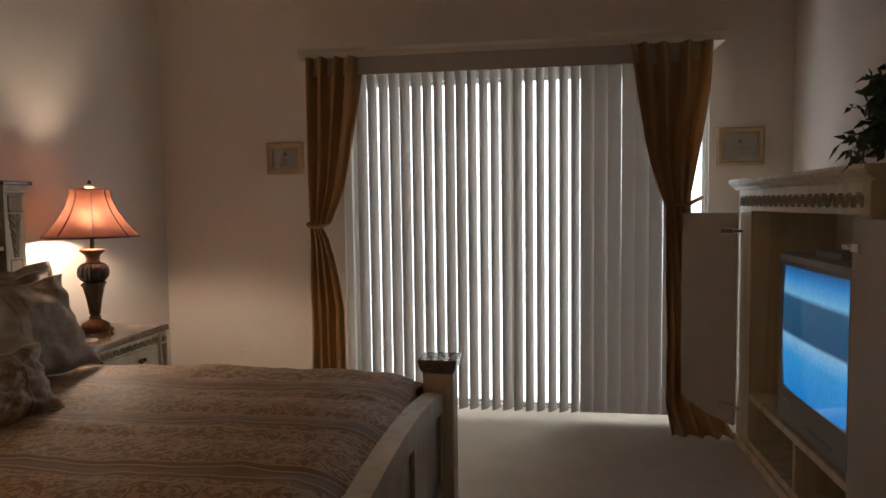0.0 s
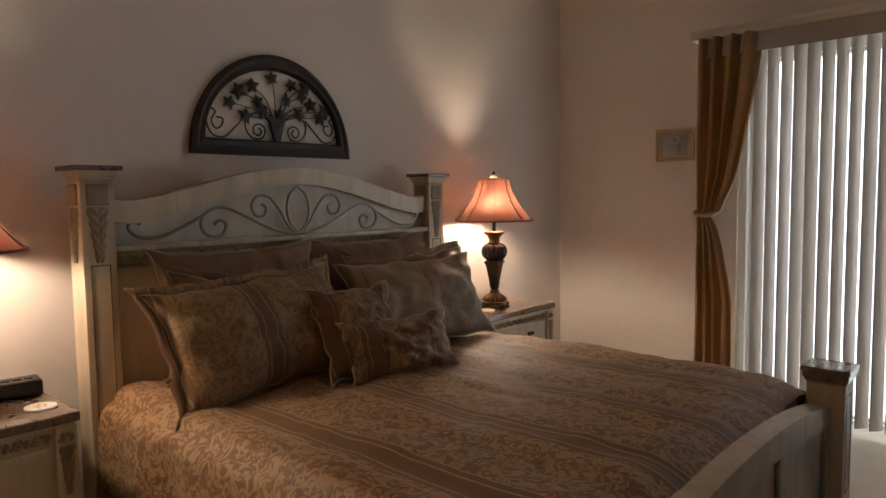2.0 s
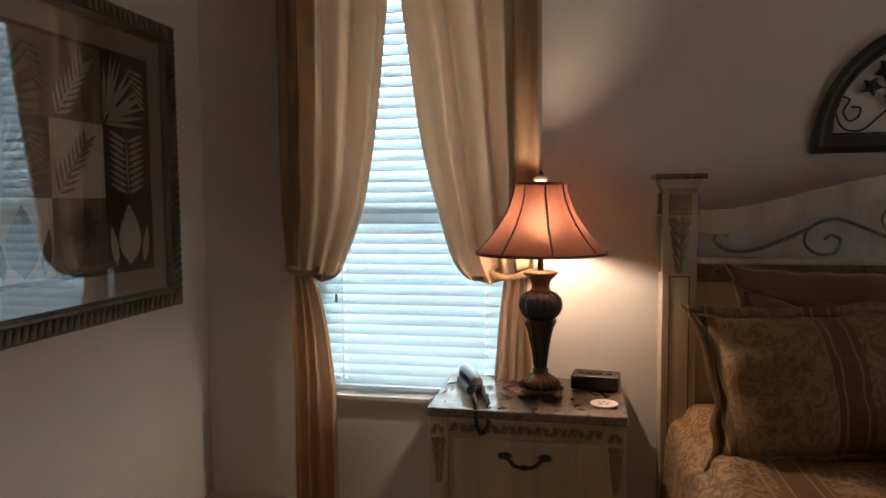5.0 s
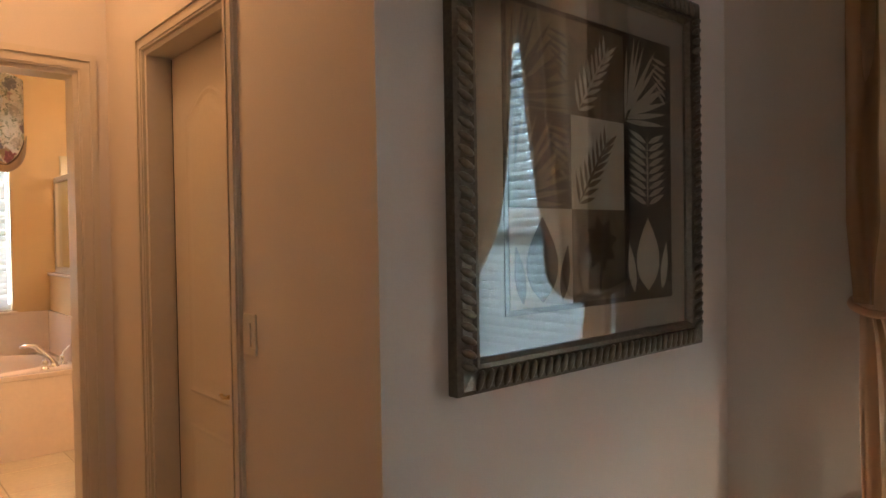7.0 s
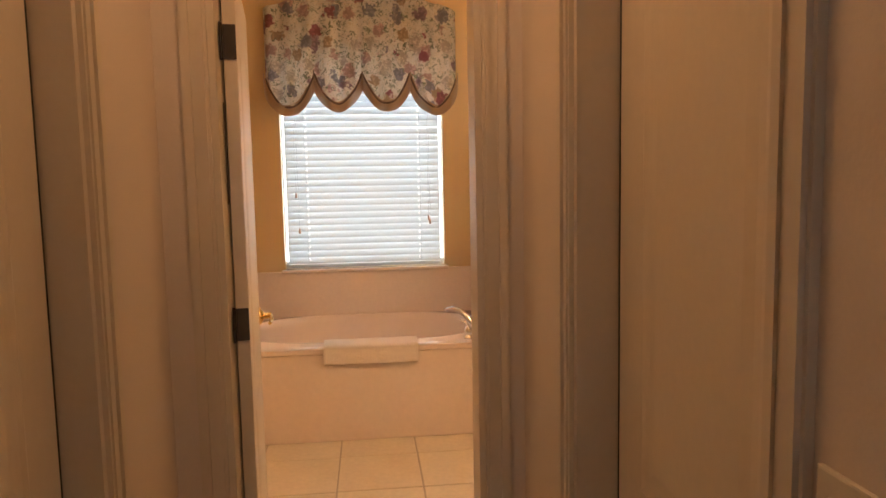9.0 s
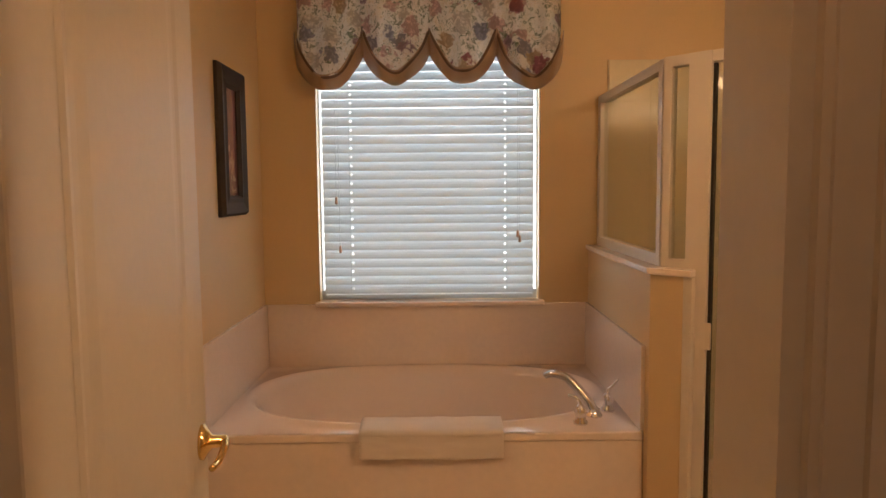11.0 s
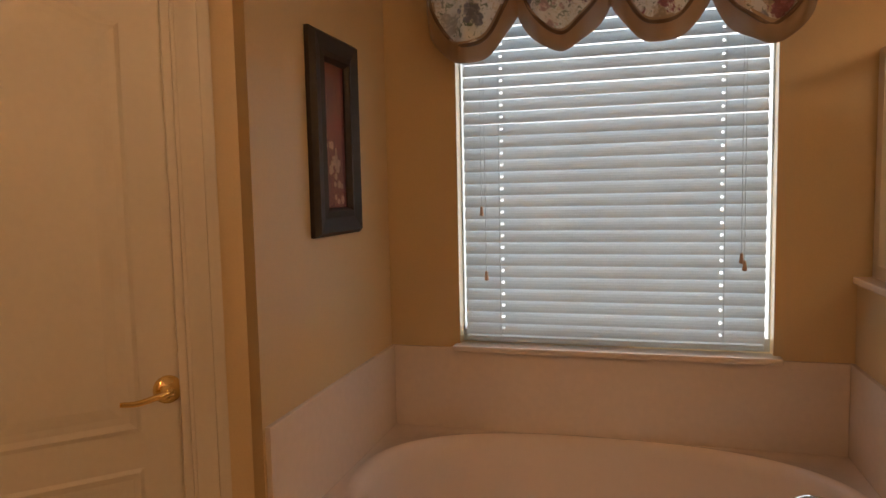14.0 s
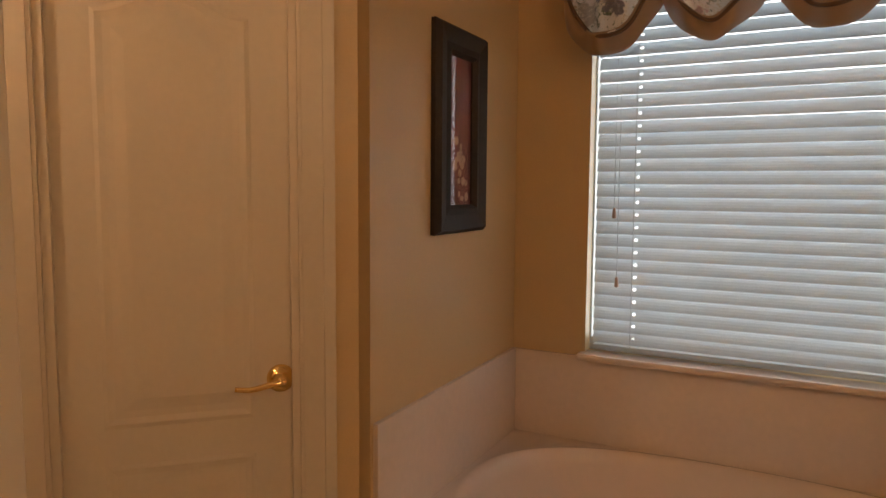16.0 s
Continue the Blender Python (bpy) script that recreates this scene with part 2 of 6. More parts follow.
BRIGHT_BULB = glow("lit_bright_bulb", (1.0, 0.82, 0.62), BULB_GLOW * 1.02)
IRON = material("black_iron", (0.035, 0.028, 0.024), 0.5, 0.5, spots=0.3, bump=0.3)
DARK_FRAME = material("dark_umber_frame", (0.028, 0.018, 0.013), 0.62, spots=0.3, grain=70)
SATIN = cloth("gold_satin", (0.50, 0.335, 0.19), 0.68, 0.36, 0.4)
for node in SATIN.node_tree.nodes:
    if node.type == "BSDF_TRANSLUCENT":
        SATIN.node_tree.links.remove(node.inputs["Color"].links[0])
        node.inputs["Color"].default_value = (0.80, 0.575, 0.425, 1)
scatter(SATIN, (0.90, 0.68, 0.50), 0.09)
# darker brown copy of the gold satin, for the panels' shaded outer edges
SATIN_BACK = cloth("shaded_satin_edge", (0.40, 0.235, 0.118), 0.3, 0.42, 0.4)
BROWN_SATIN = cloth("bronze_sheer_satin", (0.47, 0.285, 0.135), 0.5, 0.4, 0.3)
VINYL = cloth("grey_beige_vinyl", (0.45, 0.395, 0.34), 0.08, 0.45, 0.0)
SLAT = cloth("white_faux_wood_slat", (0.74, 0.78, 0.80), 0.42, 0.4, 0.0, spots=0.02)
ALU = material("white_aluminium", (0.72, 0.72, 0.70), 0.35, 0.0, spots=0.02)
WINDOW_GLASS = pane_glass("window_glass")
SHOWER_GLASS = pane_glass("shower_glass", (0.93, 0.94, 0.90), 1.42)
PICTURE_GLASS = pane_glass("picture_glass", (0.92, 0.92, 0.92), 2.15)
MATTE_GLASS = pane_glass("thin_picture_glass", (1, 1, 1), 1.25)
FRAME_SILVER = material("champagne_silver_frame", (0.17, 0.14, 0.105), 0.36, 0.65, spots=0.35, grain=90, bump=0.3)
MAT_BOARD = material("taupe_mat_board", (0.42, 0.37, 0.30), 0.8)
INK = material("sepia_black", (0.02, 0.016, 0.012), 0.6)
SEPIA = material("sepia_mid", (0.17, 0.13, 0.09), 0.6, spots=0.3, scale=9)
IVORY = material("ivory_print", (0.66, 0.60, 0.48), 0.6, spots=0.1)
GOLDEN_FRAME = material("tan_gold_frame", (0.48, 0.36, 0.22), 0.45, 0.2, spots=0.15)
PAPER = material("paper", (0.75, 0.74, 0.70), 0.8)
GREY_PRINT = material("grey_print", (0.35, 0.34, 0.33), 0.8)
SILVER_PLASTIC = material("silver_plastic", (0.30, 0.30, 0.30), 0.3, 0.4)
BLACK_PLASTIC = material("black_plastic", (0.008, 0.008, 0.009), 0.36)
DARK_GREY = material("dark_grey_plastic", (0.12, 0.115, 0.105), 0.5)
TV_PLASTIC = material("grey_tv_plastic", (0.23, 0.22, 0.20), 0.4)
LEAF = material("dark_foliage", (0.065, 0.095, 0.042), 0.5, spots=0.4)
STEM = material("brown_stem", (0.09, 0.06, 0.035), 0.7)
WICKER = material("brown_wicker", (0.12, 0.06, 0.03), 0.7, spots=0.4)
CHROME = material("chrome", (0.75, 0.75, 0.76), 0.06, 1.0, spots=0.0, bump=0)
BRASS = material("polished_brass", (0.85, 0.60, 0.25), 0.12, 1.0, spots=0.05, bump=0)
ACRYLIC = material("white_acrylic", (0.82, 0.69, 0.61), 0.08, spots=0.02, bump=0)
CULTURED = material("cultured_marble", (0.80, 0.675, 0.59), 0.15, spots=0.04, scale=5, bump=0.02)
TILE = material("cream_floor_tile", (0.72, 0.62, 0.48), 0.25, spots=0.08, scale=4, bump=0.04)
WALL_TILE = material("beige_shower_tile", (0.67, 0.61, 0.465), 0.15, spots=0.05, bump=0.02)
GROUT = material("grout", (0.40, 0.34, 0.27), 0.9)
TILE_GROUT = material("pale_grout", (0.62, 0.55, 0.425), 0.8)
TOWEL = material("white_terry", (0.84, 0.75, 0.67), 0.95, grain=420, bump=1.0)
FLORAL = floral("rose_chintz")
LINING = cloth("tan_lining", (0.40, 0.27, 0.17), 0.12, 0.45, 0.3)
PIPING = cloth("brown_cord", (0.12, 0.065, 0.035), 0.0, 0.7)
RED_PRINT = material("burgundy_print", (0.20, 0.045, 0.04), 0.5, spots=0.5, scale=9)
PEACH = material("peach_flower_print", (0.55, 0.35, 0.24), 0.6, spots=0.4)
OLD_BRONZE = material("oil_rubbed_hinge", (0.10, 0.075, 0.055), 0.4, 0.8)
SWITCH = material("ivory_plastic", (0.72, 0.66, 0.56), 0.35)
COMFORTER = brocade("striped_brocade", (0.212, 0.109, 0.048), (0.400, 0.242, 0.118), (0.198, 0.103, 0.045), 1, 0.42, 0.27, shift=0.16, cord=0.02)
SHAM = brocade("sham_brocade", (0.215, 0.120, 0.054), (0.31, 0.190, 0.090), (0.165, 0.087, 0.041), 0, 0.36, 0.26, shift=0.10, cord=0.012)
PLAIN_SHAM = cloth("brown_satin", (0.185, 0.100, 0.052), 0.0, 0.5, 0.08, gloss=0.25)
SILVER_SHAM = brocade("silver_tan_brocade", (0.135, 0.082, 0.044), (0.165, 0.102, 0.055), (0.26, 0.170, 0.095), 0, 0.80, 0.5, shift=0.36, cord=0.01)
THROW = brocade("throw_brocade", (0.17, 0.095, 0.045), (0.27, 0.17, 0.085), (0.15, 0.080, 0.038), 0, 0.30, 0.30, shift=0.20, cord=0.012)
DAYLIGHT = glow("bright_daylight_distance", (0.74, 0.93, 1.0), 6.8)
PATIO_DAYLIGHT = glow("patio_daylight_distance", (0.88, 0.95, 1.0), 1.02)
BATH_DAYLIGHT = glow("hazy_daylight_distance", (0.87, 0.93, 0.98), 3.0)

# ---- builders ----
def box_into(bm, x0, y0, z0, x1, y1, z1):
    v = [bm.verts.new(p) for p in ((x0, y0, z0), (x1, y0, z0), (x1, y1, z0), (x0, y1, z0), (x0, y0, z1), (x1, y0, z1), (x1, y1, z1), (x0, y1, z1))]
    for f in ((3, 2, 1, 0), (4, 5, 6, 7), (0, 1, 5, 4), (1, 2, 6, 5), (2, 3, 7, 6), (3, 0, 4, 7)):
        bm.faces.new([v[i] for i in f])
    return v


def boxes(*rows):
    bm = bmesh.new()
    for r in rows:
        box_into(bm, *[min(r[i], r[i + 3]) for i in range(3)], *[max(r[i], r[i + 3]) for i in range(3)])
    return bm


def bevelled(bm, w=0.005, seg=2):
    bmesh.ops.bevel(bm, geom=list(bm.edges), offset=w, segments=seg, affect="EDGES", profile=0.6)
    return bm


def soft(*rows, w=0.005, seg=2):
    return bevelled(boxes(*rows), w, seg)


def mesh_from(bm, name, mat, smooth=False):
    bmesh.ops.recalc_face_normals(bm, faces=bm.faces)
    me = bpy.data.meshes.new(name)
    bm.to_mesh(me)
    bm.free()
    if mat:
        me.materials.append(mat)
    if smooth:
        me.polygons.foreach_set("use_smooth", [True] * len(me.polygons))
    return me


def part(name, bm, mat, parent=None, label="", smooth=False):
    ob = new(name, mesh_from(bm, name, mat, smooth))
    if parent:
        ob.parent = parent
    return tagged(ob, label) if label else ob


def thing(name, label, category, m=None, group=""):
    ob = new(name)
    ob.empty_display_size = 0.1
    if m is not None:
        ob.matrix_world = m
    return tagged(ob, label, category, group)


def structure(name, bm, mat, label=""):
    return tagged(part(name, bm, mat), label, kind="structure")


def lathe(profile, seg=32, bm=None, centre=(0, 0), ribs=0, depth=0.0, caps=True):
    """A turned body; profile is (radius, height) from the bottom up. ribs cut flutes between the given depth."""
    bm = bm or bmesh.new()
    rings = []
    for r, z in profile:
        ring = []
        for i in range(seg):
            a = 2 * math.pi * i / seg
            k = 1 - depth * (0.5 - 0.5 * math.cos(ribs * a)) if ribs else 1
            ring.append(bm.verts.new((centre[0] + r * k * math.cos(a), centre[1] + r * k * math.sin(a), z)))
        rings.append(ring)
    for a, b in zip(rings, rings[1:]):
        for i in range(seg):
            j = (i + 1) % seg
            bm.faces.new((a[i], a[j], b[j], b[i]))
    if caps and profile[0][0] > 1e-4:
        bm.faces.new(rings[0][::-1])
    if caps and profile[-1][0] > 1e-4:
        bm.faces.new(rings[-1])
    return bm


def curve_through(points, steps=8):
    """Points on a smooth line through those given."""
    ps = [Vector(p) for p in points]
    ps = [2 * ps[0] - ps[1]] + ps + [2 * ps[-1] - ps[-2]]
    out = []
    for i in range(1, len(ps) - 2):
        a, b, c, d = ps[i - 1:i + 3]
        for k in range(steps):
            t = k / steps
            out.append(0.5 * (2 * b + (c - a) * t + (2 * a - 5 * b + 4 * c - d) * t * t + (3 * b - a - 3 * c + d) * t ** 3))
    return out + [ps[-2]]


def tube(points, radius, seg=8, bm=None, radius_end=None):
    bm = bm or bmesh.new()
    ps = [Vector(p) for p in points]
    up, rings = None, []
    for i, p in enumerate(ps):
        t = (ps[min(i + 1, len(ps) - 1)] - ps[max(i - 1, 0)]).normalized()
        if up is None:
            up = t.orthogonal().normalized()
        up = (up - t * up.dot(t)).normalized()
        side = t.cross(up)
        r = radius if radius_end is None else radius + (radius_end - radius) * i / max(len(ps) - 1, 1)
        rings.append([bm.verts.new(p + r * (math.cos(2 * math.pi * k / seg) * up + math.sin(2 * math.pi * k / seg) * side)) for k in range(seg)])
    for a, b in zip(rings, rings[1:]):
        for k in range(seg):
            j = (k + 1) % seg
            bm.faces.new((a[k], a[j], b[j], b[k]))
    bm.faces.new(rings[0][::-1])
    bm.faces.new(rings[-1])
    return bm


def grid(nu, nv, at, bm=None):
    """A sheet of nu x nv points; at(u, v) gives the place for u, v in 0..1."""
    bm = bm or bmesh.new()
    vs = [[bm.verts.new(at(i / (nu - 1), j / (nv - 1))) for j in range(nv)] for i in range(nu)]
    for i in range(nu - 1):
        for j in range(nv - 1):
            bm.faces.new((vs[i][j], vs[i + 1][j], vs[i + 1][j + 1], vs[i][j + 1]))
    return bm


def prism(outline, d0, d1, axes="yz"):
    """An outline in two axes, drawn out along the third from d0 to d1."""
    place = {"yz": lambda a, b, d: (d, a, b), "xz": lambda a, b, d: (a, d, b), "xy": lambda a, b, d: (a, b, d)}[axes]
    bm = bmesh.new()
    low = [bm.verts.new(place(a, b, d0)) for a, b in outline]
    top = [bm.verts.new(place(a, b, d1)) for a, b in outline]
    n = len(outline)
    bm.faces.new(low[::-1])
    bm.faces.new(top)
    for i in range(n):
        j = (i + 1) % n
        bm.faces.new((low[i], low[j], top[j], top[i]))
    return bm


def ball(bm, c, rx, ry, rz, u=10, v=6):
    bmesh.ops.create_uvsphere(bm, u_segments=u, v_segments=v, radius=1, matrix=Matrix.Translation(c) @ Matrix.Diagonal((rx, ry, rz, 1)))
    return bm


def spiral(c, r0, r1, a0, turns, plane="yz", n=22):
    """A scroll that winds from radius r0 at angle a0 in to r1."""
    pts = []
    for i in range(n):
        t = i / (n - 1)
        a, r = a0 + turns * 2 * math.pi * t, r0 + (r1 - r0) * t
        p, q = c[0] + r * math.cos(a), c[1] + r * math.sin(a)
        pts.append((c[2], p, q) if plane == "yz" else (p, c[2], q))
    return pts


def noise3(x, y, z):
    return noise.noise(Vector((x, y, z)))


def thicken(ob, t=0.002):
    md = ob.modifiers.new("thickness", "SOLIDIFY")
    md.thickness, md.offset = t, 0
    return ob

# ---- large structure ----
EAST, PATIO, WEST, CEIL = 1.53, -5.46, -2.63, 2.93
HALL_L, BATH_C = -0.95, 2.75
structure("floor", boxes((WEST - 0.12, PATIO - 0.12, -0.1, EAST + 0.12, 1.915, 0.0)), CARPET, "beige cut-pile carpet wall to wall")
structure("wall_east", boxes((EAST, PATIO, 0, EAST + 0.14, 0.12, 0.57), (EAST, PATIO, 2.30, EAST + 0.14, 0.12, CEIL),
          (EAST, -0.51, 0.57, EAST + 0.14, 0.12, 2.30), (EAST, PATIO, 0.57, EAST + 0.14, -1.39, 2.30)), PAINT_WALL, "beige painted wall behind the bed")
structure("wall_patio", boxes((WEST - 0.12, PATIO - 0.14, 0, -2.135, PATIO, CEIL), (0.22, PATIO - 0.14, 0, EAST + 0.14, PATIO, CEIL),
          (-2.135, PATIO - 0.14, 2.22, 0.22, PATIO, CEIL)), PAINT_WALL, "beige painted wall with a wide patio door")
structure("wall_west", boxes((WEST - 0.12, PATIO, 0, WEST, 0.12, CEIL)), PAINT_WALL, "beige painted wall behind the armoire")
structure("wall_picture", boxes((0, 0, 0, EAST, 0.12, CEIL)), PAINT_WALL, "beige painted wall with a large print")
structure("wall_hall_right", boxes((0, 0.12, 0, 0.12, 0.72, CEIL), (0, 1.42, 0, 0.12, 1.88, CEIL), (0, 0.72, 2.04, 0.12, 1.42, CEIL)), PAINT_WALL, "hall wall with a closet door")
structure("wall_hall_left", boxes((HALL_L - 0.12, 0.12, 0, HALL_L, 0.6, CEIL), (HALL_L - 0.12, 1.42, 0, HALL_L, 1.88, CEIL), (HALL_L - 0.12, 0.6, 2.04, HALL_L, 1.42, CEIL)), PAINT_WALL, "hall wall with a closet door")
structure("wall_south", boxes((WEST, 0, 0, HALL_L, 0.12, CEIL)), PAINT_WALL, "plain beige painted wall")
structure("closet_back_right", boxes((0.12, 0.4, 0, 0.9, 0.5, CEIL), (0.12, 1.6, 0, 0.9, 1.7, CEIL), (0.9, 0.4, 0, 1.0, 1.7, CEIL)), PAINT_WALL)
structure("closet_back_left", boxes((HALL_L - 0.9, 0.3, 0, HALL_L - 0.12, 0.4, CEIL), (HALL_L - 0.9, 1.6, 0, HALL_L - 0.12, 1.7, CEIL), (HALL_L - 1.0, 0.3, 0, HALL_L - 0.9, 1.7, CEIL)), PAINT_WALL)
structure("wall_bath_door", boxes((-1.97, 1.88, 0, -0.815, 1.94, CEIL), (-0.112, 1.88, 0, 2.1, 1.94, CEIL), (-0.815, 1.88, 2.04, -0.112, 1.94, CEIL)), PAINT_WALL, "hall side of the bathroom wall")
structure("wall_bath_south", boxes((-1.97, 1.94, 0, -0.815, 2.0, CEIL), (-0.112, 1.94, 0, 2.1, 2.0, CEIL), (-0.815, 1.94, 2.04, -0.112, 2.0, CEIL)), PAINT_BATH, "ochre bathroom wall around the doorway")
structure("ceiling", boxes((WEST - 0.12, PATIO - 0.12, CEIL, 2.1, 4.9, CEIL + 0.1)), PAINT_CEIL, "white textured ceiling")
structure("bath_ceiling", boxes((-1.97, 2.0, BATH_C, 2.0, 4.72, BATH_C + 0.08)), PAINT_CEIL, "white textured bathroom ceiling")
structure("bath_floor", boxes((-1.97, 1.915, -0.1, 2.1, 4.9, -0.004)), GROUT, "cream ceramic tile floor with grey grout")
structure("wall_bath_window", boxes((-1.97, 4.72, 0, 2.1, 4.86, 0.855), (-1.97, 4.72, 2.33, 2.1, 4.86, CEIL), (-1.97, 4.72, 0.855, -0.99, 4.86, 2.33), (0.095, 4.72, 0.855, 2.1, 4.86, 2.33)), PAINT_BATH, "ochre bathroom wall around the window")
structure("wall_bath_left", boxes((-1.97, 2.0, 0, -1.85, 4.72, BATH_C), (-1.385, 3.75, 0, -1.265, 4.72, BATH_C)), PAINT_BATH, "ochre bathroom wall beside the tub")
structure("wall_bath_right", boxes((2.0, 2.0, 0, 2.1, 4.72, BATH_C)), PAINT_BATH, "ochre bathroom wall")
# the diagonal wall with the toilet-room door: a local frame with x along the wall from the tub corner
DIAG = Matrix.Translation((-1.265, 3.70, 0)) @ Matrix.Rotation(radians(225), 4, "Z")
wd = structure("wall_bath_diagonal", boxes((0.0, -0.09, 0, 0.141, 0, BATH_C), (0.671, -0.09, 0, 0.828, 0, BATH_C), (0.141, -0.09, 2.04, 0.671, 0, BATH_C)), PAINT_BATH, "ochre diagonal wall around a white door")
wd.matrix_world = DIAG


def casing(name, y0, y1, top, mat=PAINT_WHITE, w=0.07, d=0.018):
    """Stepped door casing round an opening; x out of the wall, y along it."""
    bm = boxes((0, y0 - w, 0, d * 0.6, y0, top + w), (0, y1, 0, d * 0.6, y1 + w, top + w), (0, y0, top, d * 0.6, y1, top + w),
               (0, y0 - w + 0.006, 0, d, y0 - w + 0.028, top + w - 0.006), (0, y1 + w - 0.028, 0, d, y1 + w - 0.006, top + w - 0.006), (0, y0 - w + 0.028, top + w - 0.028, d, y1 + w - 0.028, top + w - 0.006),
               (0, y0 - 0.022, 0, d * 0.85, y0 - 0.008, top + 0.022), (0, y1 + 0.008, 0, d * 0.85, y1 + 0.022, top + 0.022), (0, y0 - 0.008, top + 0.008, d * 0.85, y1 + 0.008, top + 0.022))
    return structure(name, bm, mat, "white-painted moulded door casing")


def jambs(name, y0, y1, top, depth):
    return structure(name, boxes((-depth, y0 - 0.003, 0, 0, y0 + 0.018, top), (-depth, y1 - 0.018, 0, 0, y1 + 0.003, top), (-depth, y0 + 0.018, top - 0.018, 0, y1 - 0.018, top + 0.003)), PAINT_WHITE, "white-painted door jamb")


for nm, m, a, b in (("right", pose(0, 0, 0, 0, 0, 180), -1.42, -0.72), ("left", pose(HALL_L, 0, 0), 0.6, 1.42), ("bath", pose(0, 1.88, 0, 0, 0, -90), -0.815, -0.112)):
    casing("trim_" + nm, a, b, 2.04).matrix_world = m
    jambs("jamb_" + nm, a, b, 2.04, 0.12).matrix_world = m
casing("trim_bath_inside", 0.112, 0.815, 2.04).matrix_world = pose(0, 2.0, 0, 0, 0, 90)
DIAG_D = DIAG @ pose(0, 0, 0, 0, 0, 90)
casing("trim_toilet_room", -0.671, -0.141, 2.04, w=0.085).matrix_world = DIAG_D
jambs("jamb_toilet_room", -0.671, -0.141, 2.04, 0.09).matrix_world = DIAG_D

# baseboards, end to end
structure("baseboard", boxes((EAST - 0.014, PATIO + 0.014, 0, EAST, -0.014, 0.085), (0.22, PATIO, 0, EAST, PATIO + 0.014, 0.085), (WEST, PATIO, 0, -2.135, PATIO + 0.014, 0.085),
          (0, -0.014, 0, EAST, 0, 0.085), (-0.014, -0.014, 0, 0, 0.64, 0.085), (-0.014, 1.50, 0, 0, 1.86, 0.085), (HALL_L, 1.50, 0, HALL_L + 0.014, 1.86, 0.085), (WEST, -0.014, 0, HALL_L, 0, 0.085)), PAINT_WHITE, "white-painted baseboard")


# doors: local x out of the face, y along the width from the hinge, z up
def panel_door(name, w, h=2.02, t=0.035, label="", low=0.76, up=0.86, crown=0.075, side=0.115):
    d = part(name, bevelled(boxes((-t, 0, 0.008, 0, w, h)), 0.002, 1), PAINT_WHITE)
    tagged(d, label or "white moulded two-panel door with an arched top panel", kind="structure")
    m, n = side, 18

    def ring(z0, z1, arch):
        def outline(o):
            pts = [(m + o, z0 + o), (w - m - o, z0 + o)]
            top = z1 - o
            for i in range(n + 1):
                u = i / n
                pts.append((w - m - o - (w - 2 * m - 2 * o) * u, top - arch + arch * (0.5 - 0.5 * math.cos(2 * math.pi * u))))
            return pts
        for side in (0.0, -t):
            s = 1 if side == 0 else -1
            bm = bmesh.new()
            rows = [[bm.verts.new((side + s * x, a, b)) for a, b in outline(o)] for o, x in ((0.0, 0.0004), (0.010, 0.0034), (0.024, 0.0009), (0.040, 0.0009), (0.066, 0.0036))]
            k = len(rows[0])
            for a, b in zip(rows, rows[1:]):
                for i in range(k):
                    j = (i + 1) % k
                    bm.faces.new((a[i], a[j], b[j], b[i]))
            bm.faces.new(rows[-1])
            part("door_panel", bm, PAINT_WHITE, d)
    ring(0.23, low, 0.0)
    ring(up, h - 0.155, crown)
    return d


def lever(parent, y, z, mirror=1, x=0.0):
    base = part("door_handle", lathe([(0.0, 0.0), (0.033, 0.0), (0.033, 0.006), (0.022, 0.012), (0.012, 0.02), (0.011, 0.045), (0.0, 0.047)], 20), BRASS, parent, "polished brass lever handle", True)
    base.matrix_basis = pose(x, y, z, 0, 90, 0)
    arm = part("lever", tube(curve_through([(0, 0, 0.042), (0.004, mirror * 0.03, 0.046), (0.012, mirror * 0.07, 0.044), (0.010, mirror * 0.105, 0.040)], 6), 0.0085, 8, None, 0.006), BRASS, base, "", True)
    return base


closet = panel_door("door_closet_right", 0.645, label="white two-panel closet door, shut", low=0.70, up=0.81)
closet.matrix_world = pose(0.088, 1.392, 0, 0, 0, 180)
lever(closet, 0.575, 0.87, -1)
closet2 = panel_door("door_closet_left", 0.772, label="white two-panel closet door, shut")
closet2.matrix_world = pose(HALL_L - 0.075, 0.62, 0)
bath_door = panel_door("door_bath", 0.70, label="white two-panel bathroom door, standing open")
bath_door.matrix_world = pose(-0.756, 1.955, 0, 0, 0, 7.0)
lever(bath_door, 0.655, 0.94, -1)
toilet_door = panel_door("door_toilet_room", 0.50, label="white two-panel door with a brass lever, shut", low=0.81, up=0.895, crown=0.05, side=0.088)
toilet_door.matrix_world = DIAG_D @ pose(-0.02, -0.656, 0)
lever(toilet_door, 0.472, 0.985, -1)
for z in (0.25, 1.04, 1.80):
    h = part("hinge", boxes((-0.034, -0.003, z - 0.045, -0.001, -0.0005, z + 0.045)), OLD_BRONZE, bath_door, "dark bronze hinge")
    part("hinge_pin", lathe([(0.006, z - 0.048), (0.006, z + 0.048)], 10, None, (-0.041, -0.006)), OLD_BRONZE, h)
    part("jamb_leaf", boxes((-0.040, -0.034, z - 0.045, -0.0375, -0.006, z + 0.045)), OLD_BRONZE, h)

part("edge_strip", soft((-0.040, -0.020, 1.37, -0.0375, -0.008, 1.64), w=0.001, seg=1), OLD_BRONZE, bath_door, "thin dark strip between the hinges")

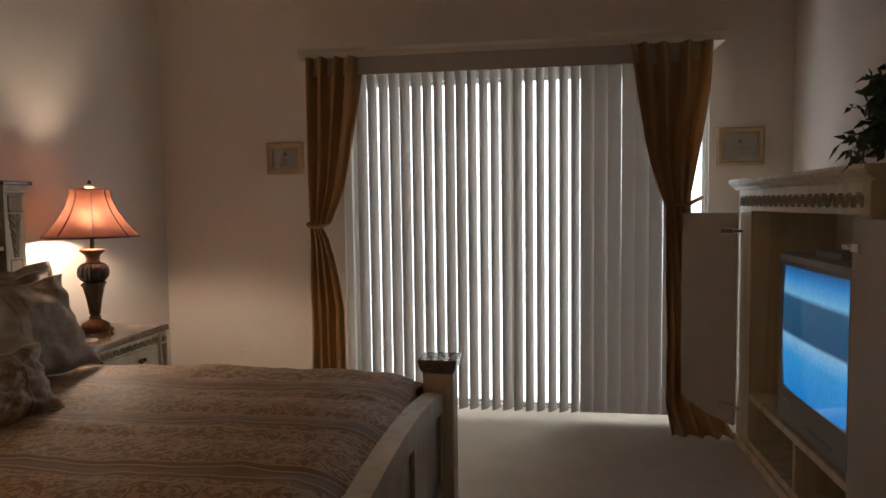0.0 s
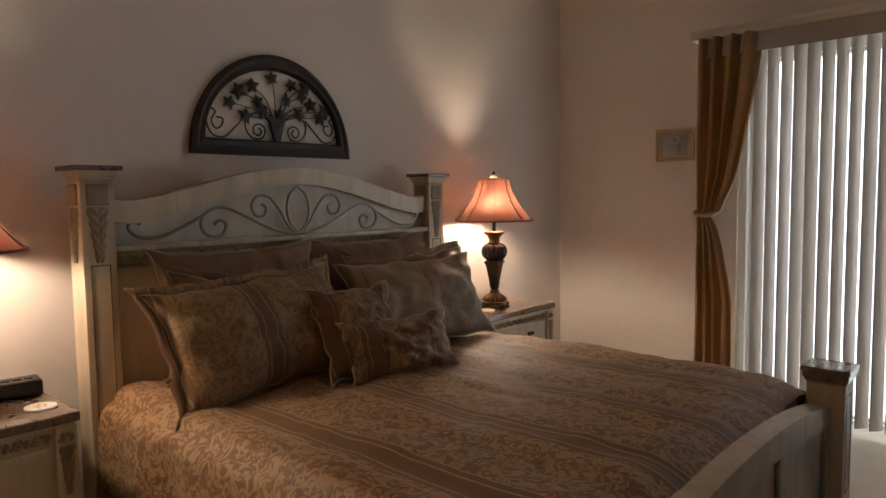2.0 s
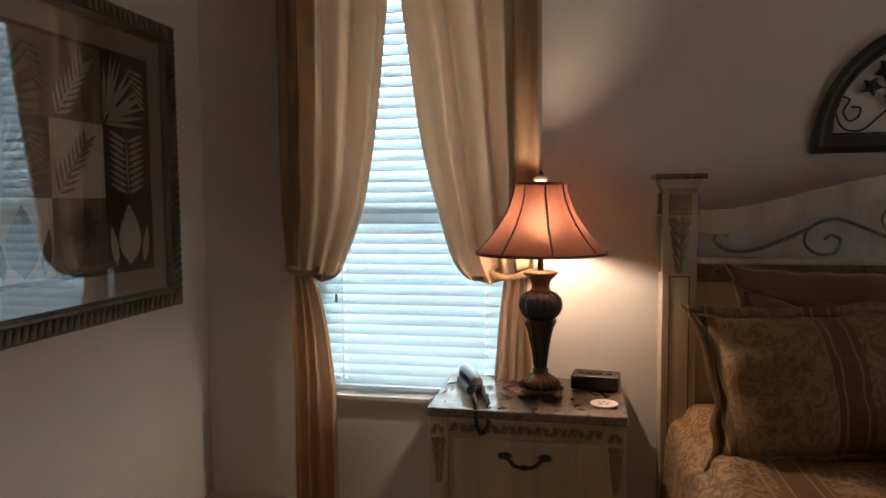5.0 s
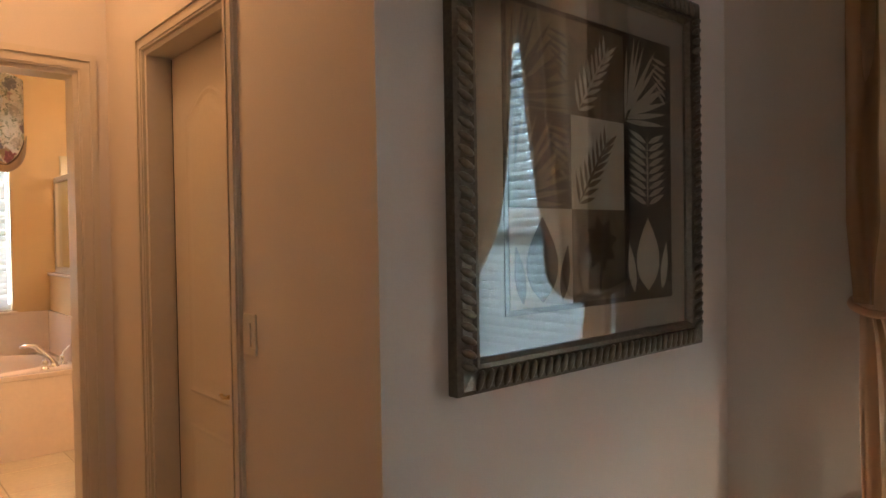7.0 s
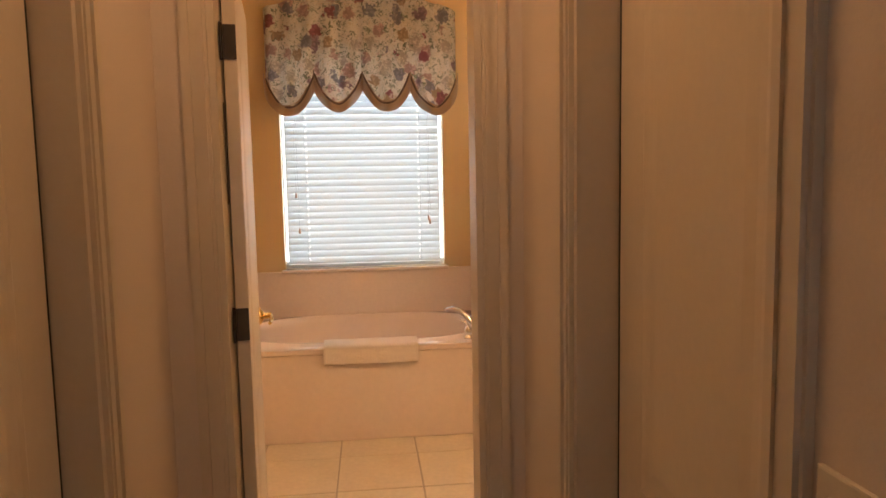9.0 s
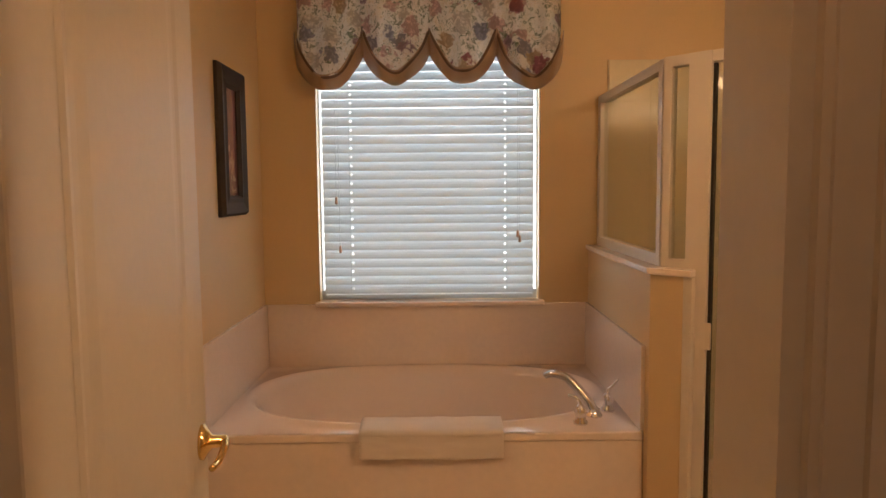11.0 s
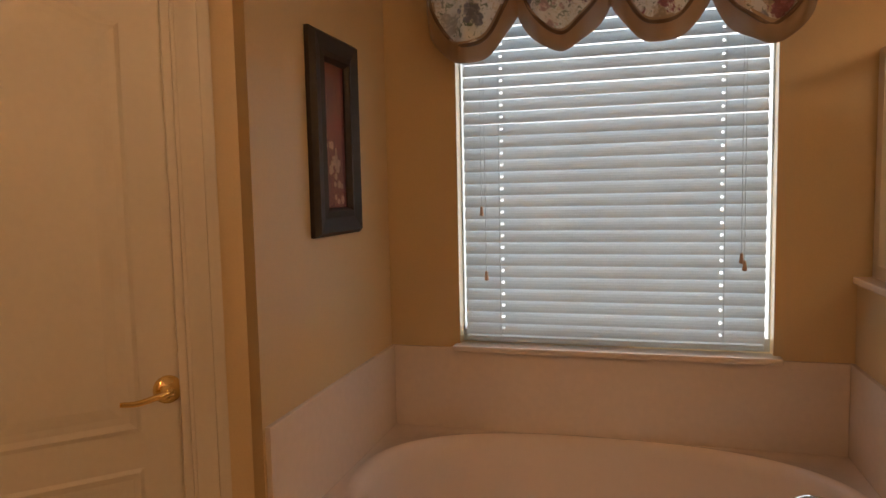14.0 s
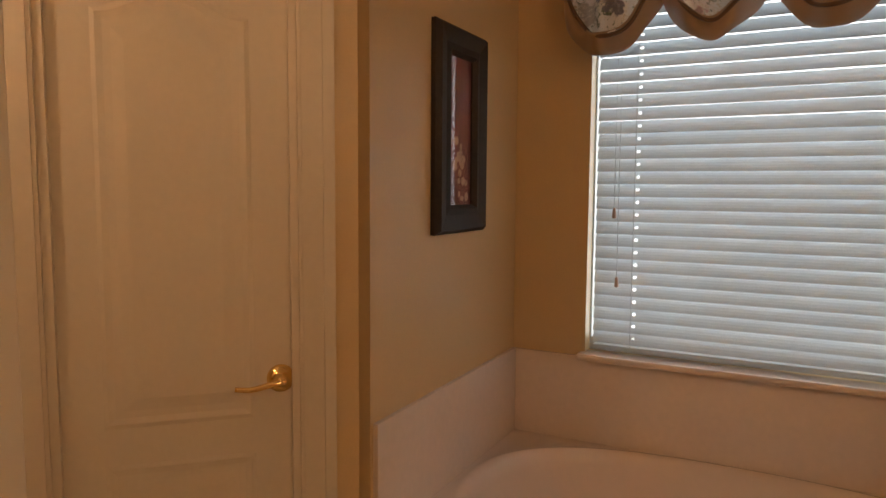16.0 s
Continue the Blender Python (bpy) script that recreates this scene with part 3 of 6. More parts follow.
# black strips fill the closet door gaps in place of their shadow
part("seal_or_gap_shade", boxes((-0.034, 0.7722, 0.01, -0.001, 0.7795, 2.018)), INK, closet2, "thin dark strip for the shadow in the door gap")
part("seal_or_gap_shade", boxes((-0.034, -0.0095, 0.01, -0.001, -0.0002, 2.018)), INK, closet, "thin dark strip for the shadow in the door gap")

# light switch on the hall wall
sw = tagged(part("light_switch", bevelled(boxes((-0.007, 0.563, 1.032, 0, 0.637, 1.146)), 0.003), SWITCH), "ivory rocker light switch plate on the hall wall", "light switch")
part("rocker", bevelled(boxes((-0.012, 0.584, 1.056, -0.006, 0.616, 1.122)), 0.002), SWITCH, sw)
outlet = tagged(part("wall_outlet", bevelled(boxes((0.95, PATIO, 0.30, 1.02, PATIO + 0.007, 0.415)), 0.003), SWITCH), "ivory outlet plate on the wall", "outlet")
for z in (0.333, 0.382):
    part("socket", boxes((0.968, PATIO + 0.006, z - 0.013, 1.002, PATIO + 0.009, z + 0.013)), PAINT_WHITE, outlet)


# ---- windows, blinds ----
def window_unit(name, w, z0, z1, m, mid, label, fw=0.045):
    """Local x across the opening, y out of the room."""
    win = thing(name, label, "window", m)
    win["kind"] = "structure"
    part("window_frame", boxes((0, 0.06, z0, fw, 0.12, z1), (w - fw, 0.06, z0, w, 0.12, z1), (fw, 0.06, z1 - 0.045, w - fw, 0.12, z1), (fw, 0.06, z0, w - fw, 0.12, z0 + 0.045)), ALU, win)
    if mid:
        part("meeting_rail", soft((0.045, 0.065, mid - 0.03, w - 0.045, 0.115, mid + 0.03)), ALU, win)
    for a, b in ((z0 + 0.045, mid - 0.03), (mid + 0.03, z1 - 0.045)) if mid else ((z0 + 0.045, z1 - 0.045),):
        g = part("pane", boxes((fw, 0.088, a, w - fw, 0.092, b)), WINDOW_GLASS, win)
        g.visible_shadow = False
    return win


def slat_blind(name, w, z0, z1, m, label, pitch=0.0435, tilt=62, slat=0.05):
    bl = thing(name, label, "window blind", m)
    part("head_rail", soft((0.006, 0.0, z1 - 0.045, w - 0.006, 0.05, z1)), ALU, bl)
    part("bottom_rail", soft((0.01, 0.01, z0, w - 0.01, 0.045, z0 + 0.018)), SLAT, bl)
    sm, cols = bmesh.new(), []
    for f in (0.0, 0.130, 0.140, 0.860, 0.870, 1.0):
        cols.append([sm.verts.new((0.008 + (w - 0.016) * f, slat * (v - 0.5), 0.0035 * (1 - (2 * v - 1) ** 2))) for v in (0, 0.2, 0.40, 0.62, 0.8, 1)])
    for c, (a, b) in enumerate(zip(cols, cols[1:])):
        for k in range(5):
            if not (c in (1, 3) and k == 2):
                sm.faces.new((a[k], b[k], b[k + 1], a[k + 1]))
    me = mesh_from(sm, "slat", SLAT)
    bm = bmesh.new()
    bm.from_mesh(me)
    bmesh.ops.solidify(bm, geom=bm.faces[:], thickness=0.0025)
    bm.to_mesh(me)
    bm.free()
    z, i = z0 + 0.045, 0
    while z < z1 - 0.055:
        s = new("slat", me)
        s.parent = bl
        s.matrix_basis = pose(0, 0.027, z, tilt + 0.8 * math.sin(i * 1.7), 0.05 * math.sin(i * 2.3), 0)
        z, i = z + pitch, i + 1
    for f in (0.135, 0.865):
        part("ladder_cord", boxes((w * f - 0.0012, 0.0, z0, w * f + 0.0012, 0.0012, z1 - 0.04)), SLAT, bl)
        part("ladder_cord", boxes((w * f - 0.0012, 0.052, z0, w * f + 0.0012, 0.0532, z1 - 0.04)), SLAT, bl)
    return bl


def pull_cord(parent, x, z_top, z_end):
    c = part("pull_cord", tube([(x, -0.004, z_top), (x + 0.002, -0.006, z_end)], 0.0012, 6), SLAT, parent)
    part("tassel", lathe([(0.002, z_end + 0.004), (0.005, z_end), (0.008, z_end - 0.03), (0.0, z_end - 0.034)], 10, None, (x + 0.002, -0.006)), PEACH, c)


window_unit("window_1", 0.88, 0.57, 2.30, pose(EAST, -0.51, 0, 0, 0, -90), 1.345, "white single-hung bedroom window in bright daylight")
b1 = slat_blind("slat_blind", 0.86, 0.585, 2.29, pose(EAST + 0.008, -0.52, 0, 0, 0, -90), "white horizontal slat blind lowered over the bedroom window", tilt=60)
pull_cord(b1, 0.09, 2.2, 1.0)
structure("window_sill", soft((EAST - 0.03, -1.43, 0.55, EAST + 0.06, -0.47, 0.572)), CULTURED, "white window sill")
window_unit("window_2", 1.085, 0.855, 2.33, pose(-0.99, 4.72, 0), 0, "white bathroom window in bright daylight", 0.006)
b2 = slat_blind("slat_blind", 1.056, 0.868, 2.32, pose(-0.976, 4.724, 0), "white horizontal slat blind lowered over the bathroom window", tilt=62)
for x, z in ((0.075, 1.37), (0.09, 1.13), (0.965, 1.20), (0.975, 1.175)):
    pull_cord(b2, x, 2.25, z)
structure("bath_window_sill", soft((-1.01, 4.675, 0.832, 0.12, 4.76, 0.856), w=0.008), CULTURED, "white window sill over the tub")

# sliding patio door behind the vertical blind
pd = thing("sliding_door", "white framed sliding glass patio door behind the blind", "sliding door", pose(0, PATIO, 0))
pd["kind"] = "structure"
part("door_frame", boxes((-2.135, -0.12, 0, -2.118, -0.02, 2.22), (0.17, -0.12, 0, 0.22, -0.02, 2.22), (-2.118, -0.12, 2.17, 0.17, -0.02, 2.22), (-2.118, -0.12, 0, 0.17, -0.02, 0.010)), ALU, pd)
for x0, x1, y in ((-2.118, -0.90, -0.05), (-0.95, 0.17, -0.085)):
    leaf = part("sliding_leaf", boxes((x0, y - 0.012, 0.010, x0 + 0.012, y + 0.012, 2.17), (x1 - 0.055, y - 0.012, 0.010, x1, y + 0.012, 2.17), (x0 + 0.012, y - 0.012, 2.15, x1 - 0.055, y + 0.012, 2.17), (x0 + 0.012, y - 0.012, 0.010, x1 - 0.055, y + 0.012, 0.028)), ALU, pd)
    g = part("pane", boxes((x0 + 0.012, y - 0.003, 0.028, x1 - 0.055, y + 0.003, 2.15)), WINDOW_GLASS, leaf)
    g.visible_shadow = False
vb = thing("vertical_blind", "grey-beige vinyl vertical blind drawn over the patio door", "vertical blind", pose(0, -5.25, 0))
part("head_rail", soft((-2.06, -0.03, 2.20, 0.12, 0.03, 2.235)), ALU, vb)
part("blind_valance", soft((-2.08, 0.035, 2.175, 0.34, 0.043, 2.295), w=0.002), VINYL, vb)
vane = mesh_from(grid(7, 2, lambda u, v: (0.084 * (u - 0.5), 0.006 * (1 - (2 * u - 1) ** 2), 0.048 + 2.145 * v)), "vane", VINYL)
x, i = 0.03, 0
while x > -2.03:
    s = new("vane", vane)
    s.parent = vb
    closed = x < -1.33
    s.matrix_basis = pose(x, 0, 0, 0.0, 0.06 * math.sin(i * 2.1), (5 if closed else 54 - 0.25 * i) + 3.0 * math.sin(i * 1.3) + (i % 5 == 2) * 3)
    x, i = x - (0.0815 if closed else 0.0705), i + 1
vl = thing("curtain_cornice", "white painted cornice shelf over the patio door", "cornice")
part("cornice_board", prism([(-5.46, 2.285), (-5.19, 2.285), (-5.19, 2.315), (-5.165, 2.335), (-5.165, 2.35), (-5.46, 2.35)], -2.16, 0.42, "yz"), PAINT_WHITE, vl)

# daylight beyond the openings
for nm, m, sx, sz in (("backdrop_patio", pose(-0.92, -6.05, 1.3), 5.0, 3.6), ("backdrop_east", pose(3.2, -0.95, 1.4, 0, 0, 90), 3.0, 3.4), ("backdrop_bath", pose(-0.45, 6.2, 1.6, 0, 0, 180), 3.4, 3.0)):
    bd = tagged(part(nm, boxes((-sx / 2, -0.01, -sz / 2, sx / 2, 0.01, sz / 2)), {"backdrop_bath": BATH_DAYLIGHT, "backdrop_patio": PATIO_DAYLIGHT}.get(nm, DAYLIGHT)), "bright hazy daylight outside", kind="structure")
    bd.matrix_world = m
structure("ground", boxes((-300, -300, -0.3, 300, 300, -0.12)), material("pale_concrete", (0.45, 0.44, 0.42), 0.9, scale=0.6), "pale concrete ground outside")

# ---- bedroom: bed ----
BX, Y_L, Y_R = 1.345, -1.985, -3.79
YC = (Y_L + Y_R) / 2
bed = thing("bed", "cream pickled-wood king bed with an iron-scroll headboard and carved posts", "bed")


def carving(n, w, h, seed, d=0.008):
    """Leaf-and-scroll relief in a local y-z field; it stands proud along -x."""
    rnd = random.Random(seed)
    bm = bmesh.new()
    for i in range(n):
        y = -w / 2 + w * (i + 0.5) / n
        s = w / n
        up = 1 if i % 2 else -1
        ball(bm, (0, y, up * h * 0.12), d, s * 0.32, h * 0.26, 8, 5)
        tube([(x - d * 0.4, y + a, b) for x, a, b in spiral((0, up * -h * 0.05, 0), min(s, h) * 0.42, min(s, h) * 0.12, rnd.random() * 6, 1.1, n=9)], d * 0.42, 5, bm)
        ball(bm, (0, y + s * 0.45, -up * h * 0.22), d * 0.8, s * 0.16, h * 0.16, 6, 4)
    return bm


def corbel(h, w, d=0.009):
    """A hanging acanthus drop: overlapping, tapering leaves in one relief."""
    def at(u, v):
        a = 2 * u - 1
        taper = (1 - 0.65 * v) * (0.82 + 0.18 * abs(math.sin(5 * math.pi * v)))
        lobe = 0.35 + 0.65 * abs(math.sin(math.pi * (5 * v + 0.8 * abs(a))))
        vein = 1 - 0.35 * max(0.0, 1 - abs(a) * 7)
        return (0.002 - (d + 0.002) * max(0.0, 1 - a * a) ** 0.5 * lobe * vein, a * w / 2 * taper, h / 2 - h * v)
    return grid(19, 41, at)


def bed_post(x, y, h, w, tall):
    p = part("post", bevelled(boxes((x - w / 2, y - w / 2, 0, x + w / 2, y + w / 2, h - 0.045)), 0.004), CREAM_WOOD, bed)
    cap = bmesh.new()
    for a, z0, z1 in ((0.0, h - 0.062, h - 0.052), (0.006, h - 0.052, h - 0.040), (0.012, h - 0.040, h - 0.018)):
        box_into(cap, x - w / 2 - a, y - w / 2 - a, z0, x + w / 2 + a, y + w / 2 + a, z1)
    part("post_cap", bevelled(cap, 0.002, 1), MARBLE if not tall else CREAM_WOOD, p)
    o = 0.028 if tall else 0.018
    part("cap_top", bevelled(boxes((x - w / 2 - o, y - w / 2 - o, h - 0.018, x + w / 2 + o, y + w / 2 + o, h)), 0.005), MARBLE, p, "brown cap slab")
    if tall:
        for dx, dy, turn in ((-w / 2 - 0.001, 0, 0), (0, -w / 2 - 0.001, 90), (0, w / 2 + 0.001, -90)):
            bl = part("capital_block", soft((-0.006, -w * 0.33, -0.038, 0.002, w * 0.33, 0.038), (-0.009, -w * 0.33, 0.026, 0.002, w * 0.33, 0.036), (-0.009, -w * 0.33, -0.036, 0.002, w * 0.33, -0.026), w=0.0015, seg=1), CARVED, p)
            bl.matrix_basis = pose(x + dx, y + dy, h - 0.105, 0, 0, turn)
        c = part("carving", corbel(0.20, w * 0.72), CARVED, p, "antiqued carved acanthus drop", True)
        c.location = (x - w / 2 - 0.002, y, h - 0.25)
        c = part("side_carving", corbel(0.20, w * 0.72), CARVED, p, "", True)
        c.matrix_basis = pose(x, y - w / 2 - 0.002, h - 0.25, 0, 0, 90)
        c = part("side_carving", corbel(0.20, w * 0.72), CARVED, p, "", True)
        c.matrix_basis = pose(x, y + w / 2 + 0.002, h - 0.25, 0, 0, -90)
    z1 = h - 0.36 if tall else h - 0.10
    f, g = x - w / 2 - 0.0012, w * 0.30
    part("groove", boxes((f, y - g, 0.25, f + 0.002, y - g + 0.004, z1), (f, y + g - 0.004, 0.25, f + 0.002, y + g, z1), (f, y - g + 0.004, z1 - 0.004, f + 0.002, y + g - 0.004, z1), (f, y - g + 0.004, 0.25, f + 0.002, y + g - 0.004, 0.254)), GROOVE, p)
    return p


for y in (Y_L, Y_R):
    bed_post(BX, y, 1.485, 0.118, True)
    bed_post(-0.685, y, 0.715, 0.128, False)


def arch(y):
    u = min(abs(y - YC) / 0.845, 1)
    return 1.345 + 0.152 * (0.5 + 0.5 * math.cos(math.pi * u)) ** 0.8 + 0.02 * max(0, (u - 0.9) / 0.1)


N = 40
ya, yb = Y_L - 0.059, Y_R + 0.059
ys = [ya + (yb - ya) * i / N for i in range(N + 1)]
part("arch_rail", bevelled(prism([(y, arch(y)) for y in ys] + [(y, arch(y) - 0.075 - 0.02 * min(abs(y - YC), 0.5)) for y in reversed(ys)], BX - 0.035, BX + 0.04), 0.004, 2), CREAM_WOOD, bed)
part("headboard_panel", prism([(y, arch(y) - 0.04) for y in ys] + [(yb, 0.3), (ya, 0.3)], BX + 0.012, BX + 0.03), wood("pale_panel", (0.62, 0.56, 0.47), (0.52, 0.45, 0.36)), bed, "pale recessed panel")
part("scroll_rail", soft((BX - 0.05, yb, 1.168, BX + 0.012, ya, 1.190), w=0.006), CREAM_WOOD, bed)
cv = part("carved_band", carving(34, ya - yb - 0.02, 0.05, 11, 0.005), CARVED, bed, "antiqued carved leaf band", True)
cv.location = (BX - 0.022, YC, 1.137)
part("band_back", boxes((BX - 0.02, yb, 1.105, BX + 0.012, ya, 1.168)), CARVED, bed)
part("lower_panel", soft((BX - 0.03, yb, 0.35, BX + 0.012, ya, 1.105)), CREAM_WOOD, bed)


def iron(points, r=0.0065):
    return part("iron_scroll", tube([(BX - 0.02, YC + a, b) for a, b in points], r, 8), PEWTER, bed, "pewter iron scroll", True)


def flat(points, steps=8):
    return [(p.x, p.y) for p in curve_through([(a, b, 0) for a, b in points], steps)]


ROOT = 1.195
for s in (1, -1):
    iron(flat([(0, ROOT), (s * 0.045, 1.245), (s * 0.062, 1.31), (s * 0.045, 1.375), (0, 1.412)]))
    iron(flat([(s * 0.012, ROOT), (s * 0.06, 1.24), (s * 0.105, 1.31), (s * 0.155, 1.365), (s * 0.215, 1.37), (s * 0.245, 1.325), (s * 0.225, 1.285), (s * 0.185, 1.285), (s * 0.172, 1.318), (s * 0.195, 1.335)]))
    iron(flat([(s * 0.02, ROOT), (s * 0.15, 1.225), (s * 0.28, 1.285), (s * 0.385, 1.325), (s * 0.465, 1.30), (s * 0.485, 1.245), (s * 0.445, 1.205), (s * 0.39, 1.21), (s * 0.372, 1.25), (s * 0.40, 1.27), (s * 0.425, 1.255)]))
    iron(flat([(s * 0.47, 1.295), (s * 0.55, 1.255), (s * 0.65, 1.215), (s * 0.735, 1.215), (s * 0.78, 1.25), (s * 0.765, 1.28), (s * 0.735, 1.268)]))

# footboard: a bowed top rail, framed panels below
def foot_top(y):
    u = (y - YC) / (Y_L - YC)
    return 0.655 - 0.09 * u * u


yf = [Y_L - 0.05 + (Y_R + 0.05 - Y_L + 0.05) * i / 24 for i in range(25)]
part("foot_rail", bevelled(prism([(y, foot_top(y)) for y in yf] + [(y, foot_top(y) - 0.085) for y in reversed(yf)], -0.705, -0.635), 0.008, 2), CREAM_WOOD, bed)
part("foot_panel", prism([(y, foot_top(y) - 0.06) for y in yf] + [(yf[-1], 0.12), (yf[0], 0.12)], -0.682, -0.655), CREAM_WOOD, bed)
for i in range(4):
    y = yf[0] + (yf[-1] - yf[0]) * (i + 0.0) / 3
    part("stile", soft((-0.70, y - 0.035, 0.12, -0.684, y + 0.035, foot_top(y) - 0.09)), CREAM_WOOD, bed)
part("bottom_rail", soft((-0.705, yf[-1], 0.10, -0.64, yf[0], 0.20)), CREAM_WOOD, bed)
for y in (Y_L - 0.01, Y_R + 0.01):
    part("side_rail", soft((-0.62, y - 0.018, 0.18, 1.29, y + 0.018, 0.34)), CREAM_WOOD, bed)
part("mattress", soft((-0.60, Y_R + 0.05, 0.30, 1.285, Y_L - 0.05, 0.60), w=0.05, seg=4), PAPER, bed)


# comforter: one quilted sheet, over the top and down both sides
def comforter_at(u, v):
    x = 1.29 - 1.905 * u
    half, drop, rad = 0.925, 0.47, 0.10
    total = 2 * drop + 2 * half
    s = v * total
    if s < drop:
        y, z, nx, nz = half, -drop + s, 1, 0
    elif s < drop + 2 * half:
        y, z, nx, nz = half - (s - drop), 0, 0, 1
    else:
        y, z, nx, nz = -half, -(s - drop - 2 * half), -1, 0
    k = min(abs(s - drop), abs(s - drop - 2 * half))
    if k < rad:
        r = (1 - k / rad) ** 2 * rad * 0.42
        z -= r
        y -= r * (1 if y > 0 else -1)
    fall = max(0.0, (u - 0.93) / 0.07)
    z -= 0.05 * fall ** 2 * (1 if nz else 0.3)
    puff = 0.010 * noise3(x * 2.2, s * 3.0, 1) + 0.010 * noise3(x * 5, s * 6.0, 4) + 0.004 * noise3(x * 14, s * 17, 9)
    puff += 0.012 * (abs(math.sin(math.pi * s / 0.23)) ** 0.5 - 0.6)
    if not nz:
        puff += 0.028 * (-z / drop) * math.sin(x * 15 + 2 * noise3(x * 2, 0, 3)) + 0.03 * (-z / drop)
    return (x, YC + y + nx * puff, 0.66 + z + nz * puff)


comforter = tagged(part("comforter", grid(120, 130, comforter_at), COMFORTER, None, "", True), "quilted gold and brown striped brocade comforter over the bed", "comforter")


def cushion(name, w, h, t, m, mat, label, seed, flange=0.0, cord=True, parent_group="pillows on the bed"):
    """A stuffed cushion: local x across, z up, y through it; crumpled, with pinched corners."""
    bm = bmesh.new()
    n, k = 44, 32
    sheets = []
    for side in (-1, 1):
        vs = []
        for i in range(n):
            row = []
            for j in range(k):
                a, b = 2 * i / (n - 1) - 1, 2 * j / (k - 1) - 1
                bulge = max(0.0, (1 - abs(a) ** 2.6) * (1 - abs(b) ** 2.6)) ** 0.55
                wr = 0.014 * noise3(a * 2 + seed, b * 2, side) + 0.007 * noise3(a * 5 + seed, b * 4, side * 2) + 0.004 * noise3(a * 11 + seed, b * 9, side * 3)
                pucker = 0.007 * (abs(b) ** 4 * math.sin(17 * a + 3 * seed) + abs(a) ** 4 * math.sin(13 * b + 2 * seed))
                fold = 0.006 * math.sin(9 * a + 5 * b + 4 * noise3(a * 2, b * 2, seed)) * (abs(a) ** 2 + 0.3)
                ear = 1 + 0.07 * abs(a * b) ** 6
                px = ear * a * w / 2 * (1 - 0.07 * (1 - b * b)) + 0.018 * noise3(b * 3, seed, 2)
                pz = ear * b * h / 2 * (1 - 0.07 * (1 - a * a)) + 0.020 * noise3(a * 3, seed, 5)
                row.append((px, side * (t / 2 * bulge) + wr * bulge * 2 + (pucker + fold) * bulge ** 0.4, pz))
            vs.append(row)
        sheets.append(vs)
    made = []
    for vs in sheets:
        g = [[bm.verts.new(p) for p in row] for row in vs]
        made.append(g)
        for i in range(n - 1):
            for j in range(k - 1):
                bm.faces.new((g[i][j], g[i + 1][j], g[i + 1][j + 1], g[i][j + 1]))
    bmesh.ops.remove_doubles(bm, verts=bm.verts, dist=0.0008)
    ob = tagged(part(name, bm, mat, None, "", True), label, "pillow", parent_group)
    ob.matrix_world = m
    ring = [sheets[0][i][0] for i in range(n)] + [sheets[0][n - 1][j] for j in range(1, k)] + [sheets[0][i][k - 1] for i in range(n - 2, -1, -1)] + [sheets[0][0][j] for j in range(k - 2, -1, -1)]
    if flange:
        fl = bmesh.new()
        inner = [fl.verts.new(p) for p in ring]
        outer = []
        for p in ring:
            d = Vector((p[0] / w, 0, p[2] / h))
            e = max(abs(d.x), abs(d.z))
            low = 0.35 if d.z < 0 else 1.0
            outer.append(fl.verts.new((p[0] + flange * (d.x / e), p[1] + 0.03 * noise3(p[0] * 14, p[2] * 14, seed), p[2] + flange * low * (d.z / e))))
        for i in range(len(ring) - 1):
            fl.faces.new((inner[i], inner[i + 1], outer[i + 1], outer[i]))
        thicken(part("flange", fl, mat, ob, "", True), 0.006)
    if cord:
        part("cord_trim", tube(ring, 0.004, 6), GOLDEN_CORD, ob, "", True)
    return ob


GOLDEN_CORD = cloth("gold_cord", (0.42, 0.31, 0.18), 0.0, 0.6)


def lean(x, y, z, back, turn=0):
    """Standing on its lower edge with its face to the foot of the bed, tipped back."""
    return pose(x, y, z, 0, 0, -90 + turn) @ pose(0, 0, 0, -back, 0, 0)


cushion("pillow", 0.72, 0.52, 0.17, lean(1.185, -2.51, 0.905, 12), PLAIN_SHAM, "plain brown satin pillow propped against the headboard", 1.0)
cushion("pillow", 0.72, 0.50, 0.17, lean(1.175, -3.22, 0.915, 14, -3), PLAIN_SHAM, "plain brown satin pillow propped against the headboard", 2.0)
cushion("pillow", 0.60, 0.38, 0.15, lean(1.07, -2.45, 0.865, 22, 2) @ pose(0, 0, 0, 0, 9, 0), PLAIN_SHAM, "tan satin pillow between larger pillows", 3.0, 0.03)
cushion("pillow", 0.74, 0.42, 0.15, lean(1.08, -3.40, 0.87, 20, -3), PLAIN_SHAM, "tan satin pillow between larger pillows", 3.6, 0.04)
cushion("pillow", 0.80, 0.43, 0.22, lean(0.93, -2.43, 0.855, 27, 4) @ pose(0, 0, 0, 0, -3, 0), SHAM, "gold and brown brocade sham with a ruffled edge", 4.0, 0.035)
cushion("pillow", 0.80, 0.42, 0.22, lean(0.94, -3.29, 0.865, 26, -4), SILVER_SHAM, "brown and silvery tan satin sham", 5.0)
cushion("pillow", 0.38, 0.37, 0.16, lean(0.76, -2.76, 0.83, 30, -6), THROW, "small square brocade throw pillow", 6.0)
cushion("pillow", 0.50, 0.24, 0.16, lean(0.645, -2.87, 0.765, 26, -9), THROW, "small oblong brocade throw pillow", 7.0)


